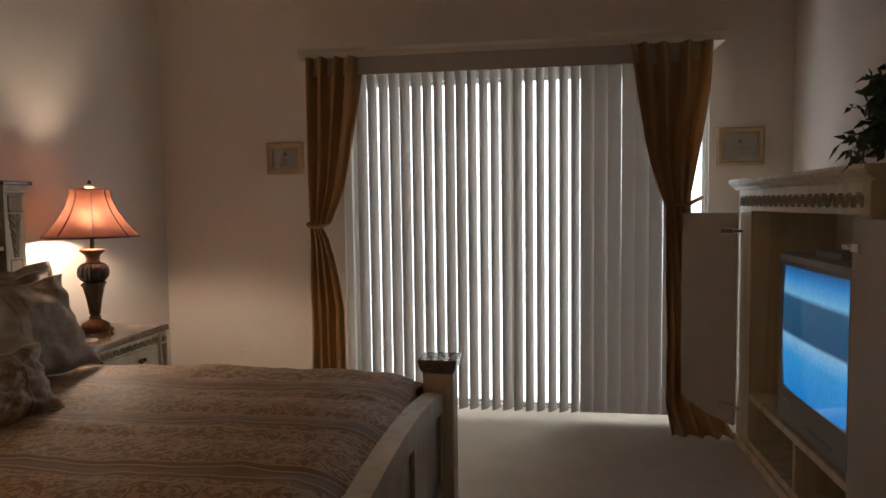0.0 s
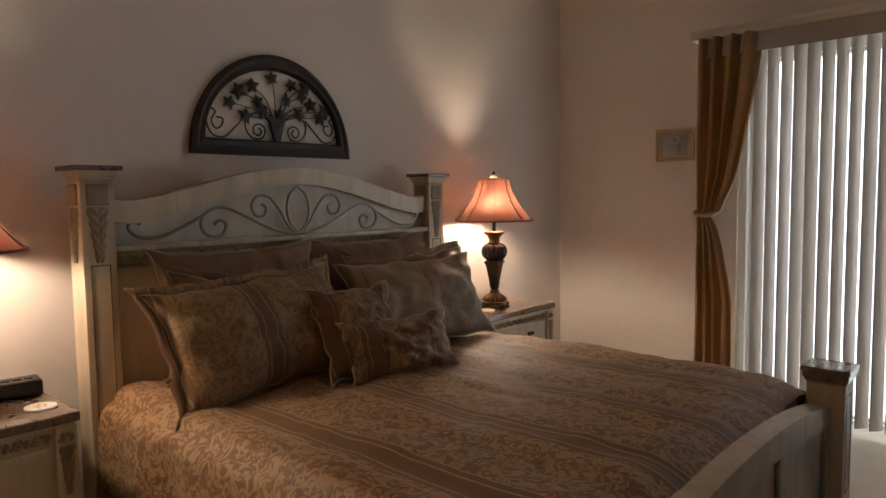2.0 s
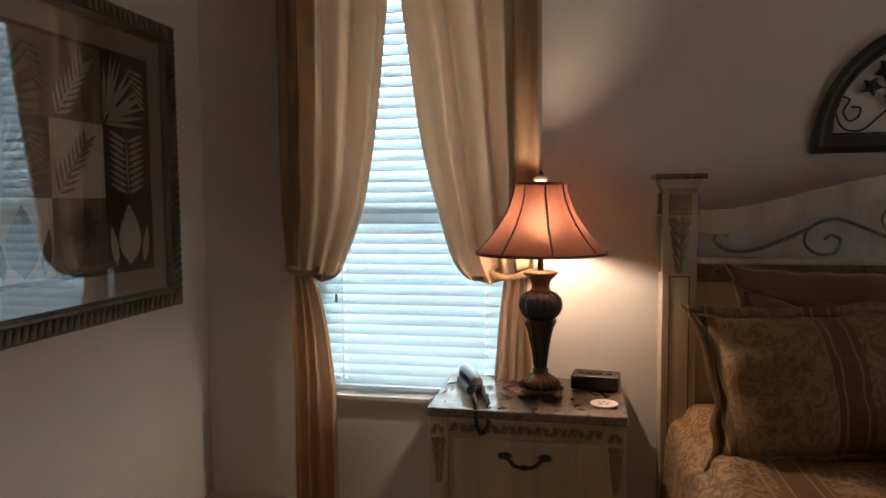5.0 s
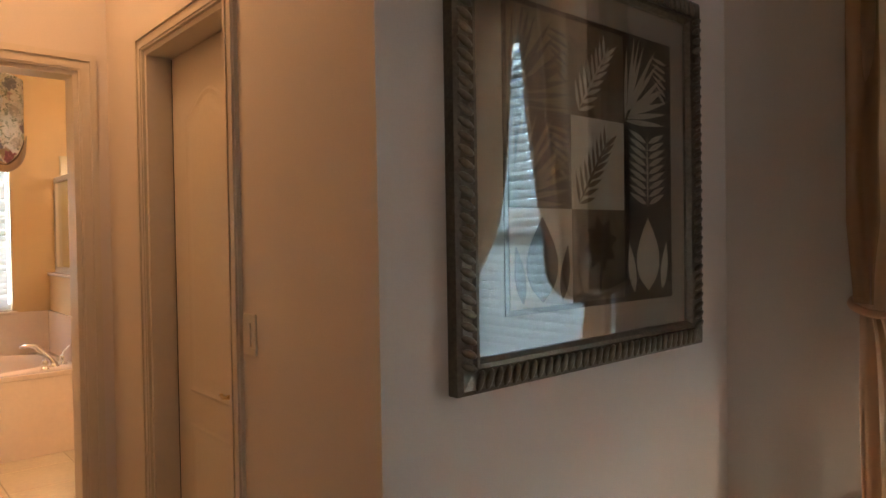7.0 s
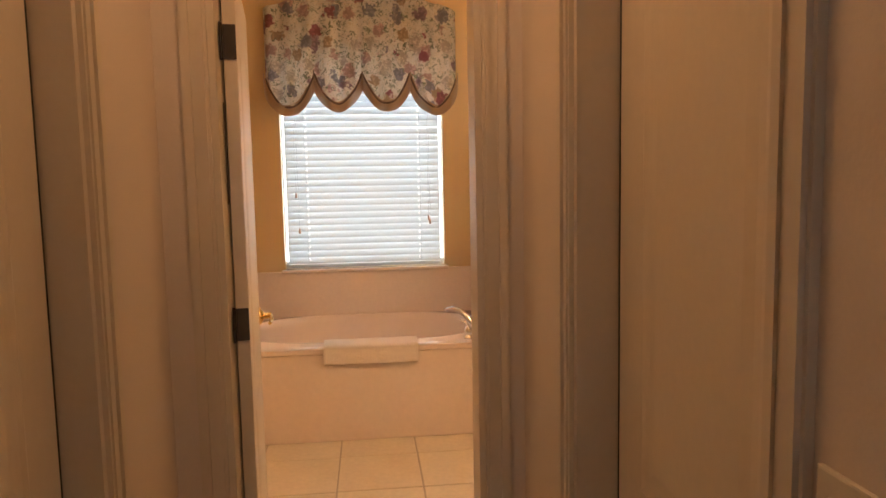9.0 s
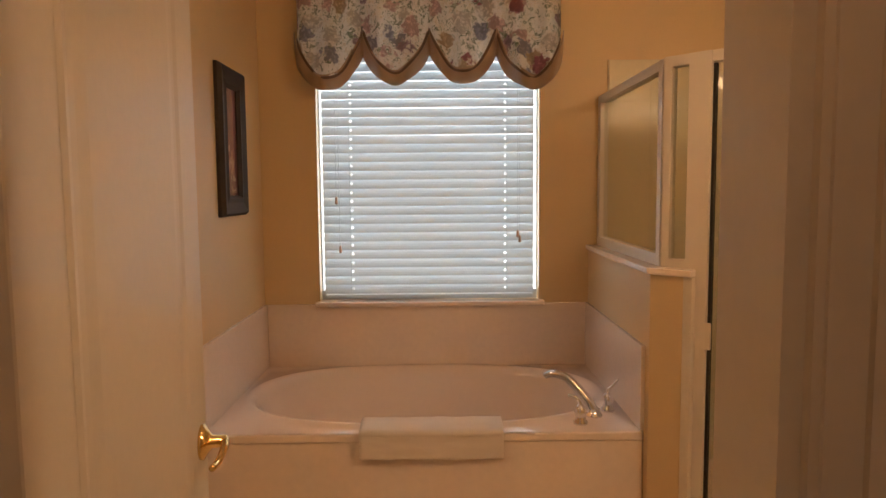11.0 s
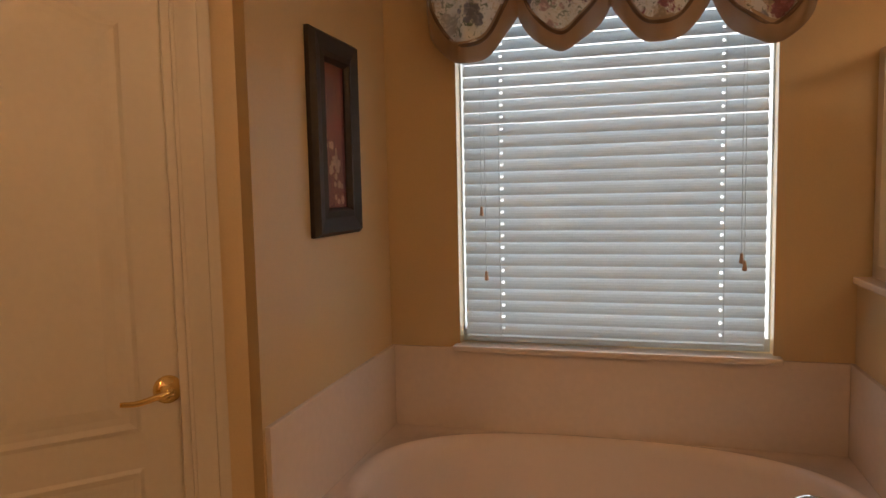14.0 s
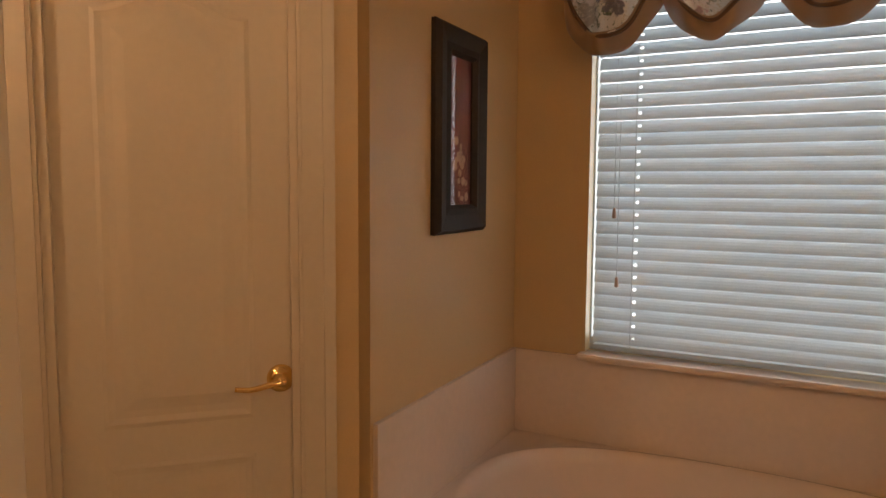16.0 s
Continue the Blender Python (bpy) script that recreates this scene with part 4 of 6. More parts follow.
# ---- nightstands: local origin at the middle of the front edge on the floor; x back, y across ----
def build_nightstand():
    ns = thing("nightstand", "cream pickled-wood nightstand with a brown marble top and carved apron", "nightstand", pose(1.03, -1.46, 0), "nightstands beside the bed")
    part("case", soft((0.03, -0.30, 0.06, 0.465, 0.30, 0.645)), CREAM_WOOD, ns)
    part("marble_top", bevelled(boxes((0.0, -0.34, 0.652, 0.475, 0.34, 0.685)), 0.008, 3), MARBLE, ns, "polished brown marble top")
    part("top_moulding", soft((0.012, -0.325, 0.640, 0.470, 0.325, 0.652), w=0.003), CREAM_WOOD, ns)
    c = part("apron_carving", carving(18, 0.52, 0.045, 21), CARVED, ns, "antiqued carved leaf apron", True)
    c.location = (0.026, 0, 0.611)
    part("plinth", soft((0.015, -0.315, 0.0, 0.468, 0.315, 0.07)), CREAM_WOOD, ns)
    for s in (-1, 1):
        pil = part("pilaster", soft((0.012, s * 0.30 - 0.033, 0.07, 0.035, s * 0.30 + 0.033, 0.640)), CREAM_WOOD, ns)
        d = part("carving", corbel(0.16, 0.055), CARVED, pil, "antiqued carved drop", True)
        d.location = (0.010, s * 0.30, 0.50)
        d = part("carving", carving(2, 0.05, 0.045, 5), CARVED, pil, "", True)
        d.location = (0.010, s * 0.30, 0.607)
    for z0, z1 in ((0.345, 0.580), (0.095, 0.325)):
        dr = part("drawer", bevelled(boxes((0.016, -0.245, z0, 0.032, 0.245, z1)), 0.004), CREAM_WOOD, ns)
        part("drawer_field", boxes((0.0145, -0.215, z0 + 0.028, 0.0165, 0.215, z1 - 0.028)), CREAM_WOOD, dr)
        zc = (z0 + z1) / 2 + 0.055
        hb = tube(curve_through([(0.004, -0.078, zc + 0.012), (-0.004, -0.055, zc + 0.004), (-0.012, -0.035, zc - 0.014), (-0.014, 0, zc - 0.020), (-0.012, 0.035, zc - 0.014), (-0.004, 0.055, zc + 0.004), (0.004, 0.078, zc + 0.012)], 5), 0.0065, 8)
        for s in (-1, 1):
            ball(hb, (0.008, s * 0.068, zc + 0.010), 0.009, 0.024, 0.013)
            ball(hb, (-0.004, s * 0.082, zc + 0.014), 0.010, 0.010, 0.010)
        ball(hb, (-0.013, 0, zc - 0.020), 0.010, 0.018, 0.009)
        part("handle", hb, BRONZE, dr, "dark bronze scrolled bail handle", True)
    return ns


ns = build_nightstand()
copy_thing(ns, pose(1.03, -4.27, 0))


# ---- table lamps ----
def build_lamp(m, bulb):
    lp = thing("table_lamp", "lit table lamp with salmon bell shade and dark fluted urn", "table lamp", m, "lamps beside the bed")
    ft = bmesh.new()
    box_into(ft, -0.068, -0.068, 0.012, 0.068, 0.068, 0.03)
    bevelled(ft, 0.004)
    for a in (-1, 1):
        for b in (-1, 1):
            ball(ft, (a * 0.062, b * 0.062, 0.013), 0.021, 0.021, 0.013)
    part("foot", ft, GILT, lp, "", True)
    part("base", lathe([(0.066, 0.03), (0.072, 0.036), (0.074, 0.046), (0.066, 0.058), (0.052, 0.068), (0.034, 0.078), (0.026, 0.088), (0.030, 0.096), (0.022, 0.102)], 72, ribs=18, depth=0.13), GILT, lp, "antique gilt tiered base", True)
    part("stem", lathe([(0.022, 0.10), (0.027, 0.14), (0.036, 0.20), (0.048, 0.255), (0.052, 0.262), (0.058, 0.268), (0.058, 0.276), (0.045, 0.282)], 32, ribs=8, depth=0.06), BRONZE, lp, "dark tapered stem", True)
    col = bmesh.new()
    for i in range(4):
        a = i * math.pi / 2 + math.pi / 4
        tube([(0.060 * math.cos(a), 0.060 * math.sin(a), 0.272), (0.050 * math.cos(a), 0.050 * math.sin(a), 0.235), (0.036 * math.cos(a), 0.036 * math.sin(a), 0.17), (0.028 * math.cos(a), 0.028 * math.sin(a), 0.11)], 0.009, 6, col, 0.004)
        ball(col, (0.060 * math.cos(a), 0.060 * math.sin(a), 0.270), 0.013, 0.013, 0.011)
    part("gilt_leaves", col, GILT, lp, "antique gilt leaf trim", True)
    part("urn", lathe([(0.045, 0.280), (0.062, 0.292), (0.076, 0.312), (0.080, 0.335), (0.075, 0.358), (0.060, 0.376), (0.040, 0.385)], 80, ribs=20, depth=0.085), VASE, lp, "dark fluted urn", True)
    part("collar", lathe([(0.040, 0.385), (0.034, 0.392), (0.032, 0.405), (0.038, 0.425), (0.058, 0.442), (0.063, 0.447), (0.063, 0.453), (0.05, 0.458), (0.0, 0.460)], 32), GILT, lp, "", True)
    part("socket_stem", lathe([(0.011, 0.455), (0.011, 0.52), (0.016, 0.525), (0.016, 0.56), (0.012, 0.564)], 16), BRONZE, lp, "", True)
    part("bulb", lathe([(0.012, 0.562), (0.018, 0.585), (0.030, 0.615), (0.031, 0.635), (0.020, 0.655), (0.0, 0.662)], 16), bulb, lp, "glowing bulb", True)
    prof = []
    for i in range(13):
        t = i / 12
        prof.append((0.234 - 0.14 * (1 - (1 - t) ** 1.75), 0.522 + 0.248 * t))
    sh = bmesh.new()
    rings = [[sh.verts.new((r * math.cos(2 * math.pi * k / 48), r * math.sin(2 * math.pi * k / 48), z)) for k in range(48)] for r, z in prof]
    for a, b in zip(rings, rings[1:]):
        for k in range(48):
            sh.faces.new((a[k], a[(k + 1) % 48], b[(k + 1) % 48], b[k]))
    shade = part("shade", sh, SHADE, lp, "salmon silk bell shade", True)
    for k in range(8):
        a = 2 * math.pi * (k + 0.3) / 8
        part("shade_rib", tube([((r + 0.001) * math.cos(a), (r + 0.001) * math.sin(a), z) for r, z in prof], 0.0036, 6), SHADE_TRIM, shade)
    for r, z in (prof[0], prof[-1]):
        part("shade_trim", lathe([(r - 0.003, z - 0.004), (r + 0.0035, z - 0.004), (r + 0.0035, z + 0.006), (r - 0.003, z + 0.006), (r - 0.003, z - 0.004)], 48, caps=False), SHADE_TRIM, shade)
    harp = tube(curve_through([(0, 0.016, 0.555), (0, 0.05, 0.61), (0, 0.045, 0.72), (0, 0.0, 0.775), (0, -0.045, 0.72), (0, -0.05, 0.61), (0, -0.016, 0.555)], 5), 0.0022, 6)
    for k in range(3):
        a = 2 * math.pi * k / 3
        tube([(0, 0, 0.772), (prof[-1][0] * math.cos(a), prof[-1][0] * math.sin(a), 0.770)], 0.002, 6, harp)
    part("harp", harp, BRONZE, lp)
    fin = part("finial", lathe([(0.010, 0.775), (0.022, 0.781), (0.026, 0.790), (0.018, 0.796), (0.010, 0.800)], 16), CRYSTAL, lp, "cream finial", True)
    part("finial_tip", lathe([(0.008, 0.800), (0.012, 0.806), (0.008, 0.812), (0.003, 0.820), (0.0, 0.822)], 12), BRONZE, fin)
    return lp


build_lamp(pose(1.25, -1.50, 0.685), BULB)
build_lamp(pose(1.25, -4.27, 0.685, 0, 0, 25), BRIGHT_BULB)

# things on the nightstands
phone = thing("telephone", "silver corded desk telephone on the marble top", "telephone", pose(1.28, -1.235, 0.686, 0, 0, 24))
part("phone_base", soft((-0.085, -0.035, 0, 0.085, 0.035, 0.035), w=0.012, seg=3), BLACK_PLASTIC, phone)
hs = bmesh.new()
tube(curve_through([(-0.095, 0, 0.050), (-0.070, 0, 0.060), (0, 0, 0.064), (0.070, 0, 0.060), (0.095, 0, 0.050)], 6), 0.021, 12, hs)
ball(hs, (-0.082, 0, 0.046), 0.030, 0.026, 0.024)
ball(hs, (0.082, 0, 0.046), 0.030, 0.026, 0.024)
part("handset", hs, SILVER_PLASTIC, phone, "silver handset", True)
coil = []
path_c = curve_through([(-0.11, 0.01, 0.04), (-0.16, 0.03, 0.02), (-0.235, 0.045, 0.008), (-0.262, 0.05, -0.05), (-0.258, 0.03, -0.085), (-0.262, 0.005, -0.05), (-0.235, 0.0, 0.010), (-0.15, -0.01, 0.02), (-0.09, -0.02, 0.03)], 14)
for i, p in enumerate(path_c):
    coil.append((p.x, p.y + 0.006 * math.cos(i * 1.9), p.z + 0.006 * math.sin(i * 1.9)))
part("coiled_cord", tube(coil, 0.0055, 6), BLACK_PLASTIC, phone, "black coiled cord", True)
part("line_cord", tube(curve_through([(0.08, 0.02, 0.01), (0.06, 0.08, 0.006), (-0.02, 0.10, 0.005), (-0.03, 0.16, -0.02)], 6), 0.002, 6), BLACK_PLASTIC, phone)
clock = thing("alarm_clock", "black clock radio on the marble top", "alarm clock", pose(1.36, -1.70, 0.686, 0, 0, -8))
part("clock_case", bevelled(boxes((-0.05, -0.088, 0.004, 0.05, 0.088, 0.062)), 0.012, 3), BLACK_PLASTIC, clock)
part("display", boxes((-0.0515, -0.07, 0.018, -0.0495, 0.04, 0.048)), INK, clock)
for b in (-0.05, -0.015, 0.02, 0.055):
    part("button", soft((-0.02, b - 0.012, 0.060, 0.01, b + 0.012, 0.066), w=0.002), BLACK_PLASTIC, clock)
for b in (-0.06, 0.06):
    part("foot", boxes((-0.03, b - 0.01, 0, 0.03, b + 0.01, 0.005)), BLACK_PLASTIC, clock)
for m in (pose(1.16, -1.725, 0.6855), pose(1.17, -4.09, 0.6855)):
    co = tagged(part("coaster", lathe([(0.0, 0.0), (0.046, 0.0), (0.048, 0.003), (0.047, 0.007), (0.0, 0.007)], 28), PAPER, None), "round ivory coaster with a tan floral print on a nightstand", "coaster", "coasters")
    co.matrix_world = m
    pr = bmesh.new()
    for k in range(5):
        ball(pr, (0.016 * math.cos(k * 1.256), 0.016 * math.sin(k * 1.256), 0.007), 0.010, 0.006, 0.0008, 8, 4)
    part("print", pr, PEACH, co)
wire = tagged(part("lamp_cord", tube(curve_through([(1.40, -1.81, 0.20), (1.36, -1.835, 0.17), (1.33, -1.86, 0.06), (1.38, -1.90, 0.008), (1.48, -1.93, 0.008)], 6), 0.003, 6), BLACK_PLASTIC), "black power cord behind the nightstand", "cord")

# ---- arched iron wall ornament over the bed ----
YD, ZD, RW, RH = -2.915, 1.56, 0.445, 0.477
orn = thing("wall_ornament", "dark half-round wood frame with an iron vase of vines", "wall ornament")


def half(a, b, n=36):
    return [(YD + a * math.cos(math.pi * i / n), ZD + b * math.sin(math.pi * i / n)) for i in range(n + 1)]


fr = bmesh.new()
outer, rows = half(RW, RH), []
for da, x in ((0.0, EAST), (0.0, EAST - 0.022), (0.022, EAST - 0.034), (0.040, EAST - 0.026), (0.062, EAST - 0.030), (0.072, EAST - 0.018), (0.072, EAST)):
    arc = [(YD + (RW - da) * math.cos(math.pi * i / 36), ZD + da + (RH - 2 * da) * math.sin(math.pi * i / 36)) for i in range(37)]
    rows.append([fr.verts.new((x, a, b)) for a, b in arc])
for a, b in zip(rows, rows[1:]):
    for i in range(37):
        j = (i + 1) % 37
        fr.faces.new((a[i], a[j], b[j], b[i]))
part("frame", fr, DARK_FRAME, orn)


def orn_iron(points, r=0.004, steps=6):
    return part("iron_scroll", tube(curve_through([(EAST - 0.014, YD + a, ZD + b) for a, b in points], steps), r, 6), IRON, orn, "", True)


for s in (1, -1):
    orn_iron([(s * 0.315, 0.165), (s * 0.285, 0.16), (s * 0.29, 0.13), (s * 0.32, 0.115), (s * 0.34, 0.15), (s * 0.32, 0.19), (s * 0.35, 0.20), (s * 0.365, 0.15), (s * 0.34, 0.09), (s * 0.28, 0.08), (s * 0.23, 0.12), (s * 0.17, 0.18)])
    orn_iron([(s * 0.10, 0.13), (s * 0.085, 0.115), (s * 0.10, 0.095), (s * 0.125, 0.105), (s * 0.125, 0.135), (s * 0.095, 0.148), (s * 0.065, 0.125), (s * 0.08, 0.085), (s * 0.13, 0.08), (s * 0.165, 0.115), (s * 0.165, 0.17), (s * 0.11, 0.20), (s * 0.05, 0.18)])
part("vase", prism([(YD - 0.014, ZD + 0.072), (YD + 0.014, ZD + 0.072), (YD + 0.028, ZD + 0.12), (YD + 0.042, ZD + 0.165), (YD + 0.06, ZD + 0.178), (YD - 0.06, ZD + 0.178), (YD - 0.042, ZD + 0.165), (YD - 0.028, ZD + 0.12)], EAST - 0.026, EAST - 0.004), IRON, orn, "black iron vase")


def star_leaf(bm, c, r, turn, tilt):
    m = Matrix.Translation(c) @ Matrix.Rotation(turn, 4, "X") @ Matrix.Rotation(tilt, 4, "Y")
    mid = bm.verts.new(m @ Vector((-0.005, 0, 0)))
    rim = []
    for k in range(10):
        a = 2 * math.pi * k / 10
        q = r * (1.0 if k % 2 == 0 else 0.55) * (1.15 if k == 0 else 1)
        rim.append(bm.verts.new(m @ Vector((0.003, q * math.cos(a), q * math.sin(a)))))
    for k in range(10):
        bm.faces.new((mid, rim[k], rim[(k + 1) % 10]))


rnd = random.Random(8)
for a, b in ((-0.25, 0.235), (-0.17, 0.18), (-0.08, 0.21), (-0.13, 0.32), (-0.10, 0.25), (-0.02, 0.37), (0.02, 0.20), (0.06, 0.27), (0.09, 0.345), (0.15, 0.30), (0.20, 0.26), (0.13, 0.21), (0.26, 0.20), (-0.20, 0.29), (0.17, 0.345), (0.29, 0.235)):
    bm = bmesh.new()
    star_leaf(bm, (EAST - 0.020, YD - a, ZD + b), 0.034 + 0.012 * rnd.random(), rnd.random() * 6, 0.3 * rnd.random())
    lf = thicken(part("leaf", bm, IRON, orn), 0.003)
    part("stem", tube(curve_through([(EAST - 0.014, YD - a * 0.1, ZD + 0.17), (EAST - 0.016, YD - a * 0.45, ZD + 0.17 + (b - 0.17) * 0.65), (EAST - 0.018, YD - a, ZD + b)], 5), 0.0028, 5), IRON, lf)

# ---- curtains ----
def drape(name, place, top, tie, bottom, label, mat, outer, inner_top, tie_w, foot, folds=9, power=0.42, seed=0, pool=0.0, bulge=0.10, pull=0.0, low=0.55, flare=0.0):
    """A tied-back panel. place(s, d, z) turns along-wall, off-wall and height into a point; outer is the edge by the wall side, inner_top the other edge at the rod."""
    sgn = 1 if inner_top > outer else -1

    def at(u, v):
        z = top + (bottom - top) * v
        if z > tie:
            k = ((z - tie) / (top - tie)) ** power
            inner = outer + sgn * (tie_w + (abs(inner_top - outer) - tie_w) * k)
            gather = 0.35 + 0.65 * k
            near = max(0.0, 1 - (z - tie) / 0.22)
            sag = bulge * near ** 1.5 * math.sin(math.pi * 0.78 * u)
        else:
            k = (tie - z) / (tie - bottom)
            inner = outer + sgn * (tie_w * low + (foot - tie_w * low) * min(1, k * 2.2) ** 0.6)
            gather = 0.3 + 0.4 * k
            sag = 0
        drawn = pull * max(0.0, 1 - abs(z - tie) / (0.75 if z > tie else 0.9)) ** 1.3
        s = outer + sgn * drawn + (inner - outer - sgn * drawn) * u
        amp = 0.038 * gather
        ph = folds * 2 * math.pi * u + 2.6 * noise3(u * 2.2, v * 1.3, seed)
        d = 1.25 * amp * math.sin(ph) + 0.22 * amp * math.sin(2.3 * ph + 1) + 0.02 * noise3(u * 4, v * 5, seed + 3)
        pinch = max(0.0, 1 - abs(z - tie) / 0.05)
        d *= 1 - 0.5 * pinch
        d += 0.05 * max(0.0, 1 - abs(z - tie - 0.07) / 0.16) * u
        if pool and z < bottom + 0.12:
            d += pool * (1 - (z - bottom) / 0.12)
        if flare and z < bottom + 0.34:
            s -= sgn * flare * (1 - u) * (1 - (z - bottom) / 0.34) ** 1.6
        s += 0.006 * noise3(u * 9, v * 7, seed + 7)
        return place(s, d, z - sag * 0.55 if z > tie else z)
    c = thing(name, label, "curtain")
    thicken(part("curtain_panel", grid(90, 110, at), mat, c, "", True), 0.0015)
    return c


def tieback(c, pts, mat):
    part("tieback", tube(curve_through(pts, 6), 0.012, 8), mat, c, "", True)


def east_wall(s, d, z):
    return (1.425 - d, s, z)


cl = drape("curtain", east_wall, 2.56, 1.125, 0.02, "gold satin curtain panel tied back at the bedroom window", SATIN, -0.46, -0.93, 0.145, 0.19, 3.4, 0.34, 1, bulge=0.13)
tieback(cl, [(EAST, -0.44, 1.16), (1.41, -0.44, 1.13), (1.39, -0.51, 1.105), (1.41, -0.575, 1.12), (EAST - 0.02, -0.53, 1.15)], SATIN)
cr = drape("curtain", east_wall, 2.56, 1.12, 0.02, "gold satin curtain panel tied back at the bedroom window", SATIN, -1.455, -0.91, 0.17, 0.15, 3.4, 0.34, 2, bulge=0.13)
tieback(cr, [(EAST, -1.45, 1.16), (1.40, -1.46, 1.13), (1.375, -1.37, 1.10), (1.40, -1.30, 1.12), (EAST - 0.02, -1.36, 1.15)], SATIN)


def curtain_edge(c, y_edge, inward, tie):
    """The outer edge of a panel, its shade painted in as brown, hanging before the wall and drawn into the tieback."""
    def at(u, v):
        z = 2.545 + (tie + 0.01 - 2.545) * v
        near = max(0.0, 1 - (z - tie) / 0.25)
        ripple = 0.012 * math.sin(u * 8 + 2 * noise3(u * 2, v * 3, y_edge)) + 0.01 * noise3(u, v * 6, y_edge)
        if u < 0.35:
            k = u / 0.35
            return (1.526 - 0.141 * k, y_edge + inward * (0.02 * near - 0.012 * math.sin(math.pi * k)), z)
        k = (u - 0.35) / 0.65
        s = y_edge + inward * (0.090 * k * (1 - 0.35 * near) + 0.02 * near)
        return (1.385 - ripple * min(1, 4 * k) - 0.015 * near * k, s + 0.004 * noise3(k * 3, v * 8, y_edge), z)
    thicken(part("curtain_edge", grid(24, 60, at), SATIN_BACK, c, "outer edge of the panel, its shade painted brown", True), 0.0015)


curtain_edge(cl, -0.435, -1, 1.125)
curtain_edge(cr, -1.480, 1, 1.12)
rod = thing("curtain_rod", "dark metal curtain rod over the bedroom window", "curtain rod")
part("pole", tube([(1.425, -0.30, 2.54), (1.425, -1.56, 2.54)], 0.012, 12), BRONZE, rod)
for y in (-0.30, -1.56):
    part("rod_finial", ball(bmesh.new(), (1.425, y, 2.54), 0.024, 0.028, 0.024), BRONZE, rod)
    part("bracket", soft((1.42, y + 0.05 * (1 if y < -1 else -1) - 0.008, 2.525, EAST, y + 0.05 * (1 if y < -1 else -1) + 0.008, 2.555), w=0.002), BRONZE, rod)


def patio_wall(s, d, z):
    return (s, -5.185 + d, z)


c1 = drape("curtain", patio_wall, 2.285, 1.235, 0.02, "bronze sheer curtain panel tied back at the patio door", BROWN_SATIN, 0.37, 0.0, 0.12, 0.22, 4, 0.55, 5, bulge=0.02)
tieback(c1, [(0.38, -5.46, 1.27), (0.375, -5.17, 1.24), (0.32, -5.12, 1.22), (0.255, -5.16, 1.23), (0.30, -5.40, 1.26)], BROWN_SATIN)
c2 = drape("curtain", patio_wall, 2.285, 1.345, 0.015, "bronze sheer tied-back curtain panel pooling on the carpet", BROWN_SATIN, -2.09, -1.62, 0.26, 0.25, 4, 0.6, 6, pool=0.22, bulge=0.02, pull=0.12, low=1.0, flare=0.10)
tieback(c2, [(-2.10, -5.46, 1.38), (-2.00, -5.17, 1.36), (-1.93, -5.11, 1.335), (-1.86, -5.16, 1.345), (-1.95, -5.40, 1.37)], BROWN_SATIN)

# ---- framed pictures ----
def small_frame(name, x0, x1, z0, z1, label):
    f = thing(name, label, "picture frame", None, "small frames on the patio wall")
    w = 0.042
    bm = bmesh.new()
    rows = []
    for o, d in ((0, 0), (0, 0.016), (0.012, 0.022), (0.026, 0.014), (w, 0.018), (w, 0.004)):
        rows.append([bm.verts.new((a, PATIO + d, b)) for a, b in ((x0 + o, z0 + o), (x1 - o, z0 + o), (x1 - o, z1 - o), (x0 + o, z1 - o))])
    for a, b in zip(rows, rows[1:]):
        for i in range(4):
            j = (i + 1) % 4
            bm.faces.new((a[i], a[j], b[j], b[i]))
    part("frame", bm, GOLDEN_FRAME, f)
    part("sheet", boxes((x0 + w, PATIO + 0.002, z0 + w, x1 - w, PATIO + 0.006, z1 - w)), PAPER, f)
    cx, cz = (x0 + x1) / 2, (z0 + z1) / 2
    part("seal", lathe([(0.012, 0), (0.012, 0.001)], 12), GREY_PRINT, f).matrix_basis = pose(cx, PATIO + 0.0062, cz + 0.03, -90)
    for k in range(3):
        part("writing", boxes((cx - 0.045 + 0.01 * k, PATIO + 0.006, cz - 0.008 - 0.016 * k, cx + 0.045 - 0.01 * k, PATIO + 0.007, cz - 0.004 - 0.016 * k)), GREY_PRINT, f)
    g = part("glass", boxes((x0 + w, PATIO + 0.010, z0 + w, x1 - w, PATIO + 0.0115, z1 - w)), PICTURE_GLASS, f)
    g.visible_shadow = False


small_frame("small_picture", 0.497, 0.762, 1.572, 1.790, "small tan-gold framed notice on the wall")
small_frame("small_picture", -2.46, -2.18, 1.575, 1.808, "small tan-gold framed notice beside the curtain")

# the large botanical collage
X0, X1, Z0, Z1 = 0.19, 1.295, 0.985, 2.10
art = thing("framed_print", "large botanical collage print in a champagne-silver gadrooned frame", "framed print")
bm, rows = bmesh.new(), []
for o, d in ((0, 0), (0, 0.030), (0.012, 0.038), (0.050, 0.030), (0.058, 0.036), (0.068, 0.034), (0.080, 0.020), (0.080, 0.0)):
    rows.append([bm.verts.new((a, -d, b)) for a, b in ((X0 + o, Z0 + o), (X1 - o, Z0 + o), (X1 - o, Z1 - o), (X0 + o, Z1 - o))])
for a, b in zip(rows, rows[1:]):
    for i in range(4):
        j = (i + 1) % 4
        bm.faces.new((a[i], a[j], b[j], b[i]))
part("frame", bm, FRAME_SILVER, art)
gad = mesh_from(ball(bmesh.new(), (0, 0, 0), 0.0105, 0.009, 0.026, 8, 6), "gadroon", FRAME_SILVER, True)
n = 33
